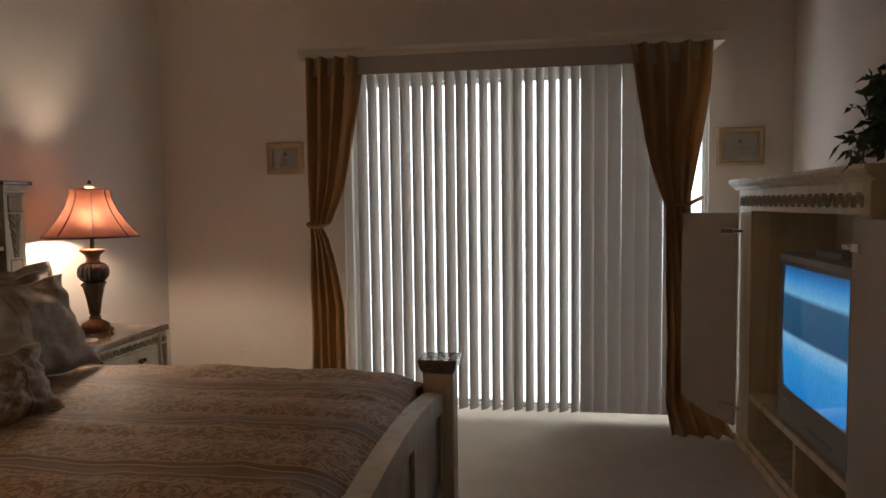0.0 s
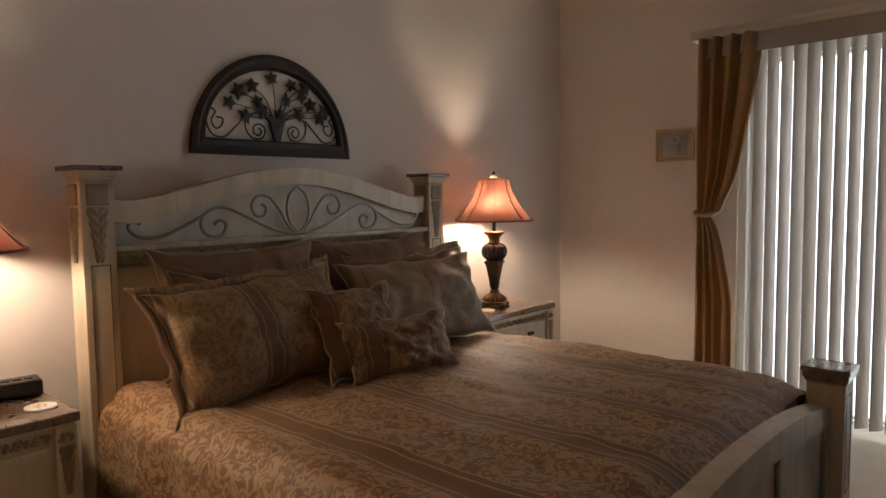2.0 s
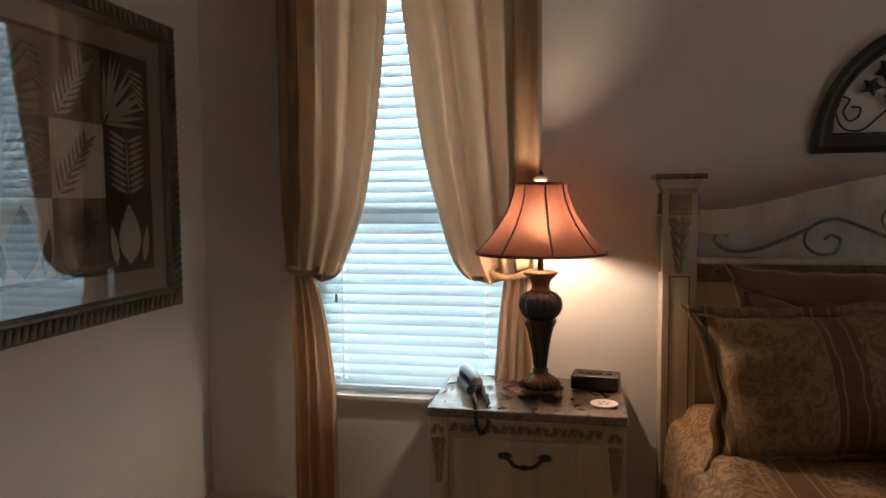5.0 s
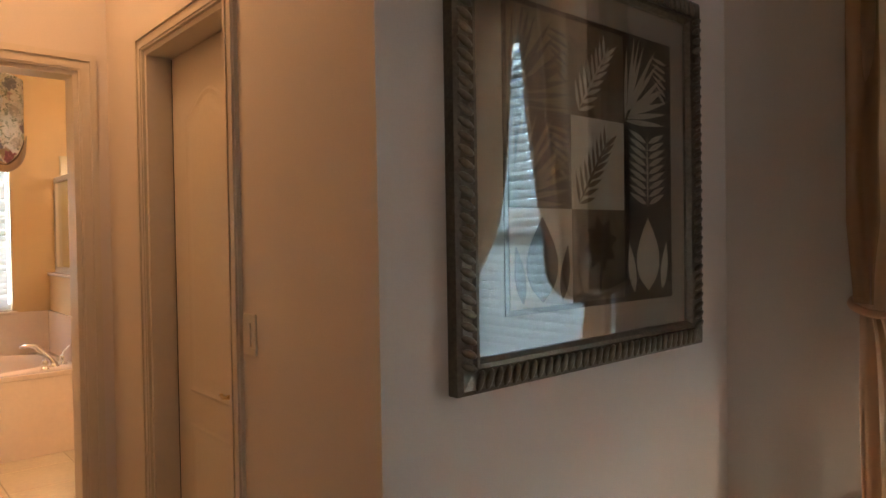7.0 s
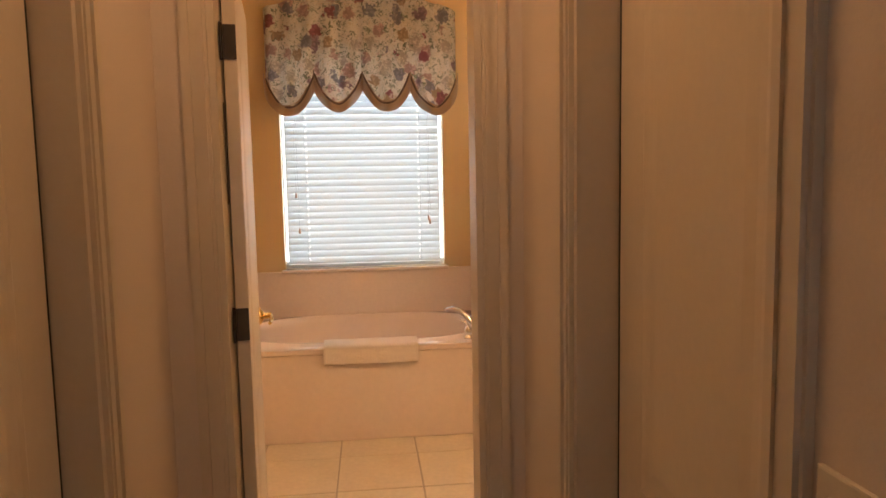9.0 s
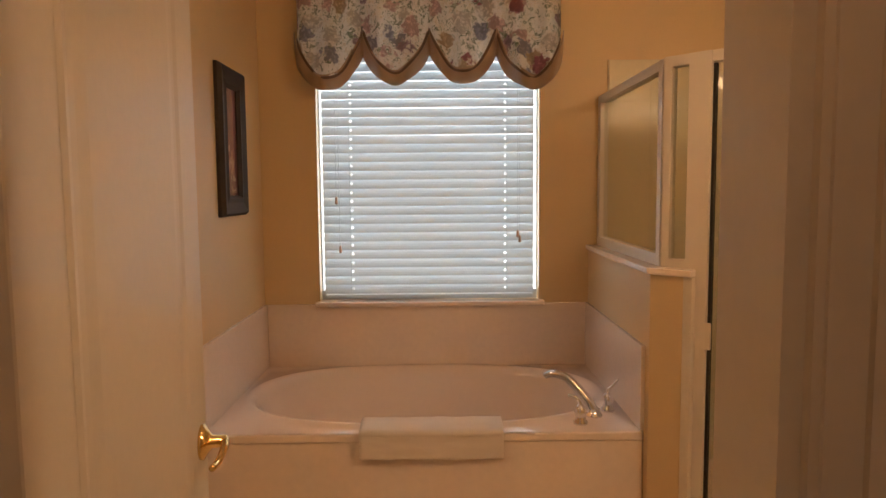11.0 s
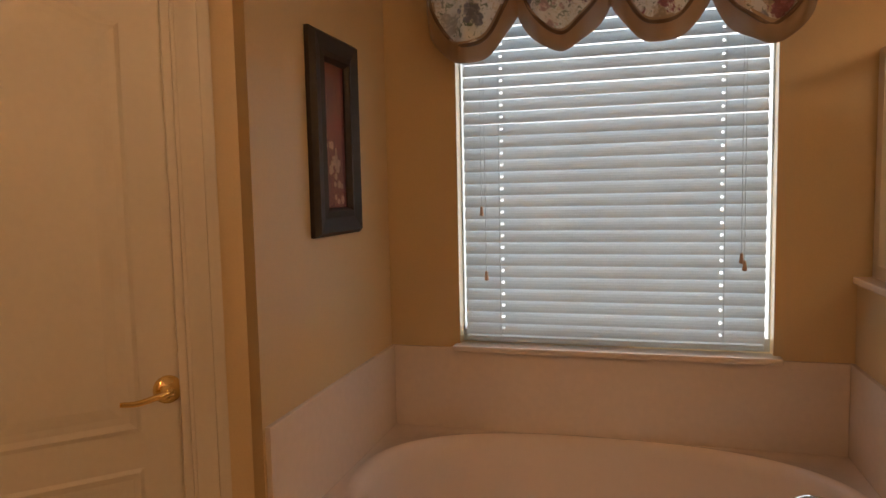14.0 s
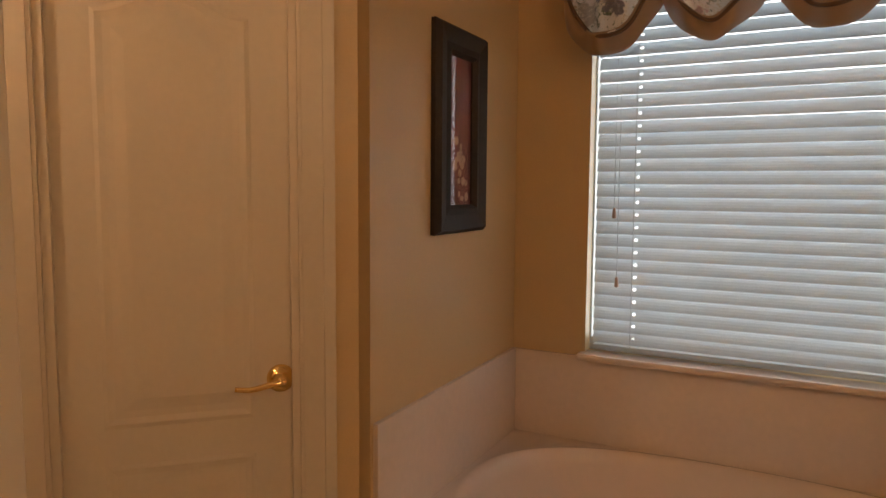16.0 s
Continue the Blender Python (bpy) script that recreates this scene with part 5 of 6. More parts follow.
for side in range(4):
    for i in range(n):
        t = (i + 0.5) / n
        if side < 2:
            p = (X0 + 0.05 + (X1 - X0 - 0.10) * t, -0.037, (Z0 + 0.031, Z1 - 0.031)[side])
            ang = 22 if side == 0 else -22
            m = pose(*p, 0, ang, 0)
        else:
            p = ((X0 + 0.031, X1 - 0.031)[side - 2], -0.037, Z0 + 0.05 + (Z1 - Z0 - 0.10) * t)
            m = pose(*p, 0, 90 + (22 if side == 2 else -22), 0)
        o = new("gadroon", gad)
        o.parent, o.matrix_basis = art, m
part("mat", boxes((X0 + 0.078, -0.012, Z0 + 0.078, X1 - 0.078, -0.006, Z1 - 0.078)), MAT_BOARD, art, "taupe mat board")
AX0, AX1, AZ0, AZ1 = 0.367, 1.135, 1.150, 1.938
part("art_border", boxes((AX0, -0.0145, AZ0, AX1, -0.0118, AZ1)), INK, art, "thin black border")
cw, ch = (AX1 - AX0 - 0.03) / 3, (AZ1 - AZ0 - 0.03) / 3


def blade(bm, x, z, l, w, ang, y):
    """A flat pointed leaf shape in the picture's plane."""
    ca, sa = math.cos(ang), math.sin(ang)
    left, right = [], []
    for i in range(7):
        t = i / 6
        h = w * math.sin(math.pi * (t ** 0.8)) / 2
        left.append(bm.verts.new((x + l * t * ca - h * sa, y, z + l * t * sa + h * ca)))
        right.append(bm.verts.new((x + l * t * ca + h * sa, y, z + l * t * sa - h * ca)))
    for i in range(6):
        bm.faces.new((left[i], left[i + 1], right[i + 1], right[i]))


TONES = (SEPIA, INK, IVORY)
layout = ((IVORY, INK, "lily"), (SEPIA, INK, "flower"), (INK, IVORY, "lily"), (INK, SEPIA, "frond"), (IVORY, SEPIA, "leaf"), (INK, IVORY, "fern"), (SEPIA, INK, "frond"), (SEPIA, IVORY, "leaf"), (INK, IVORY, "frond"))
rnd = random.Random(3)
for k, (ground_t, fig, kind) in enumerate(layout):
    cx, cz = AX0 + 0.015 + cw * (k % 3), AZ0 + 0.015 + ch * (k // 3)
    tile = part("collage_panel", boxes((cx, -0.0160, cz, cx + cw, -0.0143, cz + ch)), ground_t, art)
    bm, y = bmesh.new(), -0.0166

    def inside(px, pz):
        return cx + 0.006 < px < cx + cw - 0.006 and cz + 0.006 < pz < cz + ch - 0.006
    if kind == "fern":
        for i in range(9):
            z = cz + 0.02 + i * (ch - 0.045) / 9
            blade(bm, cx + cw * 0.52, z, cw * 0.40, 0.017, 0.35, y)
            blade(bm, cx + cw * 0.48, z, cw * 0.40, 0.017, math.pi - 0.35, y)
        blade(bm, cx + cw * 0.5, cz + 0.008, ch - 0.02, 0.010, math.pi / 2, y)
    elif kind == "frond":
        for i in range(13):
            a = 0.02 + i * 0.125
            blade(bm, cx + 0.008 + 0.006 * (i % 3), cz + 0.008 + 0.010 * (i % 4), cw * (0.86 + 0.2 * math.sin(2 * a)), 0.017, a, y)
        for i in range(6):
            blade(bm, cx + cw - 0.012, cz + ch * (0.30 + 0.10 * i), cw * 0.36, 0.012, 2.5 + 0.1 * i, y)
    elif kind == "leaf":
        for i in range(8):
            q = i / 8
            blade(bm, cx + cw * (0.14 + 0.55 * q), cz + ch * (0.06 + 0.72 * q), cw * 0.30, 0.013, 0.25 + 0.05 * i, y)
            blade(bm, cx + cw * (0.14 + 0.55 * q), cz + ch * (0.06 + 0.72 * q), ch * (0.34 - 0.012 * i), 0.013, 1.75 - 0.02 * i, y)
        blade(bm, cx + 0.03, cz + 0.012, ch * 1.02, 0.010, 0.93, y)
    elif kind == "lily":
        blade(bm, cx + cw * 0.5, cz + 0.01, ch * 0.88, cw * 0.52, math.pi / 2, y)
        blade(bm, cx + cw * 0.20, cz + 0.01, ch * 0.6, cw * 0.16, 1.75, y)
        blade(bm, cx + cw * 0.82, cz + 0.01, ch * 0.6, cw * 0.16, 1.40, y)
    else:
        for i in range(8):
            blade(bm, cx + cw * 0.52, cz + ch * 0.62, cw * 0.33, 0.042, i * math.pi / 4 + 0.2, y)
        blade(bm, cx + cw * 0.5, cz + 0.01, ch * 0.55, 0.014, 1.5, y)
    part("botanical_print", bm, fig, tile)
g = part("glass", boxes((X0 + 0.078, -0.0225, Z0 + 0.078, X1 - 0.078, -0.0205, Z1 - 0.078)), PICTURE_GLASS, art, "clear glossy glass")
g.visible_shadow = False

# ---- armoire, television, plant ----
AF, A0, A1 = -2.19, -4.98, -3.40
arm = thing("tv_armoire", "cream pickled-wood television armoire with carved frieze and open doors", "armoire")
for nm, row in (("side_panel", (WEST + 0.01, A0 + 0.02, 0.0, AF, A0 + 0.24, 1.30)), ("side_panel", (WEST + 0.01, A1 - 0.10, 0.0, AF, A1 - 0.02, 1.30)),
                ("shelf", (WEST + 0.01, A0 + 0.24, 0.30, AF - 0.004, A1 - 0.10, 0.335)), ("bottom_board", (WEST + 0.01, A0 + 0.24, 0.05, AF - 0.004, A1 - 0.10, 0.085)),
                ("back_panel", (WEST + 0.01, A0 + 0.24, 0.085, WEST + 0.025, A1 - 0.10, 1.30))):
    part(nm, boxes(row), CREAM_WOOD, arm)
part("divider", boxes((WEST + 0.025, -4.10, 0.085, AF - 0.006, -4.075, 0.30)), CREAM_WOOD, arm)
part("frieze", soft((WEST + 0.01, A0 + 0.02, 1.30, AF + 0.004, A1 - 0.02, 1.415)), CREAM_WOOD, arm)
fc = part("carved_frieze", carving(40, A1 - A0 - 0.12, 0.075, 31, 0.010), CARVED, arm, "antiqued carved leaf frieze", True)
fc.matrix_basis = pose(AF + 0.004, (A0 + A1) / 2, 1.352, 0, 0, 180)
part("cornice", prism([(WEST + 0.01, 1.415), (AF + 0.010, 1.415), (AF + 0.018, 1.428), (AF + 0.040, 1.440), (AF + 0.048, 1.455), (AF + 0.048, 1.470), (WEST + 0.01, 1.470)], A0 - 0.03, A1 + 0.03, "xz"), CREAM_WOOD, arm)
part("plinth", soft((WEST + 0.01, A0 + 0.01, 0.0, AF + 0.012, A1 - 0.01, 0.05)), CREAM_WOOD, arm)


def armoire_door(m, w, s):
    d = part("cabinet_door", bevelled(prism([(0, 0.09), (s * w * 0.5, 0.13), (s * w * 0.85, 0.18), (s * w, 0.21), (s * w, 1.29), (0, 1.29)], -0.011, 0.011, "yz"), 0.003, 1), DOOR_BACK, arm, "plain taupe inner face of the open door")
    d.matrix_basis = m
    for z in (0.20, 1.19):
        h = part("cabinet_hinge", soft((-0.022, s * 0.01, z - 0.016, -0.011, s * 0.085, z + 0.016), w=0.003), CHROME, d, "chrome cabinet hinge")
        part("hinge_arm", soft((-0.030, s * -0.05, z - 0.010, -0.018, s * 0.012, z + 0.010), w=0.003), CHROME, h)
    return d


armoire_door(pose(AF + 0.014, A0 + 0.03, 0, 0, 0, 50) @ Matrix.Diagonal((-1, 1, 1, 1)), 0.325, -1)
armoire_door(pose(AF + 0.012, A1 - 0.10, 0, 0, 0, -5) @ Matrix.Diagonal((-1, 1, 1, 1)), 0.60, 1)
tv = thing("television", "grey tube television showing a blue picture, on the armoire shelf", "television", pose(AF - 0.02, -3.95, 0.335))
TW, TH = 0.40, 0.78
fb = bmesh.new()
rows = []
for o, x in ((0.0, -0.05), (0.006, 0.0), (0.03, 0.012), (0.055, 0.004), (0.062, -0.008)):
    rows.append([fb.verts.new((x, a, b)) for a, b in ((-TW + o, o), (TW - o, o), (TW - o, TH - o), (-TW + o, TH - o))])
for i in range(4):
    rows[3][i].co.z = (0.165, 0.165, TH - 0.05, TH - 0.05)[i]
    rows[4][i].co.z = (0.172, 0.172, TH - 0.057, TH - 0.057)[i]
    rows[2][i].co.z = (0.03, 0.03, TH - 0.03, TH - 0.03)[i]
for a, b in zip(rows, rows[1:]):
    for i in range(4):
        j = (i + 1) % 4
        fb.faces.new((a[i], a[j], b[j], b[i]))
part("bezel", fb, TV_PLASTIC, tv, "grey plastic front")
part("cabinet", prism([(-0.05, 0.0), (-0.05, TH), (-0.12, TH), (-0.36, TH * 0.75), (-0.36, 0.08), (-0.12, 0.0)], -TW, TW, "xz"), TV_PLASTIC, tv)
tvm = bpy.data.materials.new("blue_television_picture")
tvm.use_nodes = True
tn, tlk = tvm.node_tree.nodes, tvm.node_tree.links
tb = tn["Principled BSDF"]
tco, tsep, trp, tno, tmx = (tn.new(k) for k in ("ShaderNodeTexCoord", "ShaderNodeSeparateXYZ", "ShaderNodeValToRGB", "ShaderNodeTexNoise", "ShaderNodeMix"))
tno.inputs["Scale"].default_value = 60
tmx.data_type, tmx.blend_type = "RGBA", "MULTIPLY"
tmx.inputs[0].default_value = 0.5
mr = tn.new("ShaderNodeMapRange")
mr.inputs["From Min"].default_value, mr.inputs["From Max"].default_value = 0.17, 0.73
tlk.new(tco.outputs["Object"], tsep.inputs[0])
tlk.new(tsep.outputs[2], mr.inputs[0])
tlk.new(mr.outputs[0], trp.inputs[0])
els = trp.color_ramp.elements
els[0].position, els[0].color = 0.0, (0.02, 0.30, 0.85, 1)
els[1].position, els[1].color = 1.0, (0.01, 0.10, 0.32, 1)
for p, c in ((0.3, (0.05, 0.42, 0.95, 1)), (0.44, (0.30, 0.65, 1.0, 1)), (0.47, (0.02, 0.10, 0.22, 1)), (0.75, (0.03, 0.13, 0.26, 1)), (0.79, (0.22, 0.60, 0.95, 1)), (0.90, (0.05, 0.35, 0.85, 1))):
    e = els.new(p)
    e.color = c
tlk.new(tco.outputs["Object"], tno.inputs["Vector"])
tlk.new(trp.outputs[0], tmx.inputs[6])
tlk.new(tno.outputs[0], tmx.inputs[7])
tlk.new(tmx.outputs[2], tb.inputs["Emission Color"])
tb.inputs["Base Color"].default_value = (0.01, 0.01, 0.012, 1)
tb.inputs["Roughness"].default_value = 0.1
tb.inputs["Emission Strength"].default_value = 0.42
part("screen", grid(14, 12, lambda u, v: (0.006 + 0.018 * (1 - (2 * u - 1) ** 2) * 0.5 + 0.018 * (1 - (2 * v - 1) ** 2) * 0.5 - 0.012, -TW + 0.060 + (2 * TW - 0.12) * u, 0.168 + (TH - 0.222) * v)), tvm, tv, "lit curved screen", True)
part("name_plate", boxes((0.009, -0.30, 0.115, 0.0115, -0.20, 0.125)), SILVER_PLASTIC, tv)
for k in range(9):
    part("speaker_slot", boxes((0.0095, -0.02 + 0.03 * k, 0.06, 0.0110, -0.009 + 0.03 * k, 0.078)), DARK_GREY, tv)
rm = tagged(part("remote_box", bevelled(boxes((-2.42, -4.07, 1.116, -2.26, -3.82, 1.142)), 0.006), SILVER_PLASTIC), "flat silver receiver box on the television", "receiver")

plant = thing("potted_plant", "bushy artificial green plant in a wicker pot on the armoire", "potted plant", pose(-2.39, -3.55, 1.47))
part("pot", lathe([(0.06, 0.0), (0.085, 0.02), (0.10, 0.10), (0.095, 0.13), (0.085, 0.13), (0.08, 0.11), (0.0, 0.11)], 24, ribs=24, depth=0.05), WICKER, plant, "brown wicker pot", True)
rnd = random.Random(12)
stems, leaves = bmesh.new(), bmesh.new()


def leaf(p, d, ln, w):
    n1 = d.orthogonal().normalized()
    n2 = d.cross(n1) * w * 0.35
    tip = leaves.verts.new(p + d * ln + Vector((0, 0, -0.25 * ln)))
    base, ridge = leaves.verts.new(p), leaves.verts.new(p + d * ln * 0.5 - n2)
    for s in (1, -1):
        edge = leaves.verts.new(p + d * ln * 0.45 + n1 * w * s)
        leaves.faces.new((base, edge, tip, ridge))


for i in range(210):
    a, el = rnd.random() * 6.283, -0.35 + rnd.random() * 1.85
    l = 0.10 + 0.125 * rnd.random() + (0.07 if rnd.random() < 0.12 else 0)
    tip = Vector((math.cos(a) * math.cos(el) * l, math.sin(a) * math.cos(el) * l, 0.13 + math.sin(el) * l * 1.25))
    mid = Vector((tip.x * 0.45, tip.y * 0.45, 0.13 + abs(tip.z - 0.13) * 0.75))
    pts = curve_through([(0, 0, 0.10), mid, tip + Vector((0, 0, -0.03))], 5)
    tube(pts, 0.0022, 5, stems, 0.001)
    for p in pts[4:]:
        for s in range(2):
            d = Vector((rnd.uniform(-1, 1), rnd.uniform(-1, 1), rnd.uniform(-0.8, 0.5))).normalized()
            leaf(p, d, 0.034 + 0.03 * rnd.random(), 0.009 + 0.007 * rnd.random())
part("stems", stems, STEM, plant)
part("foliage", leaves, LEAF, plant, "dark green narrow leaves")

# ---- bathroom: tub ----
TX0, TX1, TY0, TY1, DECK = -1.265, 0.34, 3.76, 4.72, 0.53
tub = thing("bathtub", "white built-in garden tub with an oval basin", "bathtub")
cx, cy, ra, rb = (TX0 + TX1) / 2, 4.25, 0.735, 0.425
bm = bmesh.new()
seg = 72


def oval(i, k, z):
    a = 2 * math.pi * i / seg
    c, s = math.cos(a), math.sin(a)
    p = 2 / 2.5
    return (cx + ra * k * abs(c) ** p * (1 if c > 0 else -1), cy + rb * k * abs(s) ** p * (1 if s > 0 else -1), z)


def edge_of(i):
    a = 2 * math.pi * i / seg
    c, s = math.cos(a), math.sin(a)
    kx = (TX1 - TX0) / 2 - 0.004
    t = min(kx / abs(c) if abs(c) > 1e-6 else 9, ((TY1 - 0.004 - cy) if s > 0 else (cy - TY0 - 0.0)) / abs(s) if abs(s) > 1e-6 else 9)
    return (cx + t * c, cy + t * s, DECK)


rings = [[bm.verts.new(edge_of(i)) for i in range(seg)]]
for k, z in ((1.06, DECK), (1.03, DECK + 0.012), (1.0, DECK + 0.014), (0.97, DECK + 0.004), (0.945, DECK - 0.03), (0.90, DECK - 0.18), (0.84, DECK - 0.32), (0.74, DECK - 0.385), (0.5, DECK - 0.395), (0.2, DECK - 0.40)):
    rings.append([bm.verts.new(oval(i, k, z)) for i in range(seg)])
for a, b in zip(rings, rings[1:]):
    for i in range(seg):
        j = (i + 1) % seg
        bm.faces.new((a[i], a[j], b[j], b[i]))
bm.faces.new(rings[-1])
part("basin", bm, ACRYLIC, tub, "glossy white oval basin and deck", True)
part("apron", soft((TX0 + 0.002, TY0 + 0.004, 0, TX1 - 0.002, TY0 + 0.06, DECK - 0.035)), CULTURED, tub, "smooth cream front panel")
part("deck_lip", bevelled(boxes((TX0 + 0.002, TY0 - 0.004, DECK - 0.034, TX1 - 0.002, TY0 + 0.07, DECK - 0.002)), 0.008, 3), CULTURED, tub)
ov = part("overflow", lathe([(0.0, 0), (0.006, 0), (0.006, 0.004), (0, 0.005)], 16), BLACK_PLASTIC, tub)
ov.matrix_basis = pose(-0.25, 3.93, DECK - 0.06, 60, 0, 180)
# splash panels round the tub
structure("tub_splash_back", soft((TX0 + 0.016, TY1 - 0.016, DECK, TX1 - 0.016, TY1, 0.842), w=0.003), CULTURED, "cream cultured-marble splash panel")
structure("tub_splash_left", soft((TX0, TY0, DECK, TX0 + 0.016, TY1, 0.842), w=0.003), CULTURED, "cream cultured-marble splash panel")
structure("tub_splash_right", soft((TX1 - 0.016, TY0, DECK, TX1, TY1, 0.842), w=0.003), CULTURED, "cream cultured-marble splash panel")

part("overflow_hole", ball(bmesh.new(), (-0.392, 4.611, 0.246), 0.008, 0.005, 0.008, 12, 8), INK, tub, "small dark overflow hole", True)

# faucet and levers on the deck
fa = thing("tub_faucet", "chrome arched deck tub faucet with two levers", "faucet", pose(0.195, 3.93, DECK))
sp = lathe([(0.034, 0.0), (0.034, 0.006), (0.026, 0.014), (0.024, 0.03)], 20)
part("spout_base", sp, CHROME, fa, "", True)
part("spout", tube(curve_through([(0, 0, 0.015), (-0.022, 0.008, 0.055), (-0.062, 0.025, 0.105), (-0.105, 0.042, 0.143), (-0.150, 0.060, 0.150), (-0.180, 0.072, 0.138)], 6), 0.023, 14, None, 0.012), CHROME, fa, "", True)
for a, b in ((-0.068, -0.085), (0.068, 0.058)):
    v = part("valve", lathe([(0.027, 0.0), (0.027, 0.008), (0.020, 0.016), (0.018, 0.03), (0.023, 0.042), (0.020, 0.06), (0.010, 0.072), (0.0, 0.074)], 18), CHROME, fa, "", True)
    v.location = (a, b, 0)
    s = -1 if a < 0 else 1
    part("lever", tube(curve_through([(0, 0, 0.066), (0.004 * s, 0.0, 0.085), (0.022 * s, 0.004, 0.10), (0.046 * s, 0.008, 0.106 if a < 0 else 0.125)], 5), 0.008, 8, None, 0.006), CHROME, v, "", True)

# towel folded over the front edge
def towel_at(u, v):
    x = -0.687 + 0.518 * u
    s = v * 0.30 - 0.10
    t = 0.014
    if s < 0:
        y, z = TY0 + 0.005 - s, DECK + t
    else:
        y, z = TY0 - 0.012 - 0.008, DECK + t - s * 0.50
    k = max(0.0, 1 - abs(s) / 0.03)
    y, z = y - 0.004 * k, z - 0.006 * k
    return (x, y + 0.003 * noise3(u * 8, v * 6, 2), z + 0.003 * noise3(u * 8, v * 8, 5))


tw = tagged(part("towel", grid(40, 40, towel_at), TOWEL, None, "", True), "folded white terry towel hung over the tub edge", "towel")
md = tw.modifiers.new("thickness", "SOLIDIFY")
md.thickness, md.offset = 0.020, 0

# floral valance over the window
val = thing("valance", "floral chintz balloon valance with tan scalloped lining over the tub window", "valance")


def val_top(x):
    return 2.56 + 0.10 * (1 - ((x + 0.44) / 0.62) ** 2)


def scallop(x):
    u = (x + 1.06) / 1.25 * 4
    f = u - math.floor(u)
    return 2.165 - 0.225 * math.sin(math.pi * min(max(f, 0), 1)) ** 0.75 - 0.025 * outer_scallop(u)


def outer_scallop(u):
    """1 in the two end scallops, 0 in the middle ones."""
    return 1.0 if u < 1 or u >= 3 else 0.0


def valance_at(u, v):
    x = -1.06 + 1.25 * u
    z1, z0 = val_top(x), scallop(x)
    z = z1 + (z0 - z1) * v
    f = (u * 4) % 1.0
    puff = 0.10 * v ** 2 * math.sin(math.pi * f) ** 0.7
    d = 0.06 + puff + (0.012 + 0.01 * v) * math.sin(u * 62 + 1.5 * noise3(u * 6, v * 2, 1)) + 0.012 * noise3(u * 12, v * 8, 4)
    side = 0.035 * max(0.0, 1 - min(u, 1 - u) / 0.02)
    return (x, 4.72 - d - 0.02 + side, z)


thicken(part("floral_face", grid(150, 46, valance_at), FLORAL, val, "rose and sage flowers on cream chintz", True), 0.003)


def lining_at(u, v):
    x = -1.075 + 1.28 * u
    f = (u * 4) % 1.0
    b = valance_at(min(max(u, 0), 1), 1.0)
    low = 2.055 - 0.165 * math.sin(math.pi * f) ** 0.7 - 0.025 * outer_scallop(u * 4)
    k = min(v * 1.25, 1)
    return (x, b[1] - 0.003 + 0.012 * math.sin(math.pi * k) * -1 + 0.05 * v, b[2] + 0.014 + (low - b[2] - 0.014) * k + 0.02 * max(0.0, v - 0.8))


thicken(part("lining_edge", grid(150, 10, lining_at), LINING, val, "tan satin scalloped edge", True), 0.004)
edge = [Vector(valance_at(i / 200, 1.0)) + Vector((0, -0.006, 0)) for i in range(1, 200)]
part("piping", tube(edge, 0.007, 6), PIPING, val, "dark brown corded edge", True)
part("mounting_board", prism([(-1.05 + 1.23 * i / 12, val_top(-1.05 + 1.23 * i / 12) - 0.012) for i in range(13)] + [(-1.05 + 1.23 * i / 12, val_top(-1.05 + 1.23 * i / 12) - 0.03) for i in range(12, -1, -1)], 4.66, 4.72, "xz"), PAINT_WHITE, val)

# narrow framed print on the tub wall: local frame in y and z, on x
pr = thing("framed_print", "tall narrow dark-framed floral print on the bathroom wall", "framed print")
PX, P0, P1, Q0, Q1 = -1.265, 4.060, 4.395, 1.302, 1.912
bm, rows = bmesh.new(), []
for o, d in ((0, 0), (0, 0.014), (0.012, 0.030), (0.055, 0.022), (0.075, 0.026), (0.085, 0.012), (0.085, 0.0)):
    rows.append([bm.verts.new((PX + d, a, b)) for a, b in ((P0 + o, Q0 + o), (P1 - o, Q0 + o), (P1 - o, Q1 - o), (P0 + o, Q1 - o))])
for a, b in zip(rows, rows[1:]):
    for i in range(4):
        j = (i + 1) % 4
        bm.faces.new((a[i], a[j], b[j], b[i]))
part("frame", bm, DARK_FRAME, pr)
part("print_sheet", boxes((PX, P0 + 0.083, Q0 + 0.083, PX + 0.006, P1 - 0.083, Q1 - 0.083)), RED_PRINT, pr, "dark burgundy print")
bm = bmesh.new()
rnd = random.Random(4)
for i in range(26):
    y, z = (P0 + P1) / 2 + rnd.gauss(0, 0.028), Q0 + 0.20 + rnd.gauss(0, 0.06)
    y = min(max(y, P0 + 0.095), P1 - 0.095)
    ball(bm, (PX + 0.006, y, min(max(z, Q0 + 0.10), Q1 - 0.12)), 0.0012, 0.007 + 0.008 * rnd.random(), 0.007 + 0.008 * rnd.random(), 6, 4)
part("painted_flowers", bm, PEACH, pr)
g = part("glass", boxes((PX + 0.0085, P0 + 0.083, Q0 + 0.083, PX + 0.010, P1 - 0.083, Q1 - 0.083)), MATTE_GLASS, pr)
g.visible_shadow = False

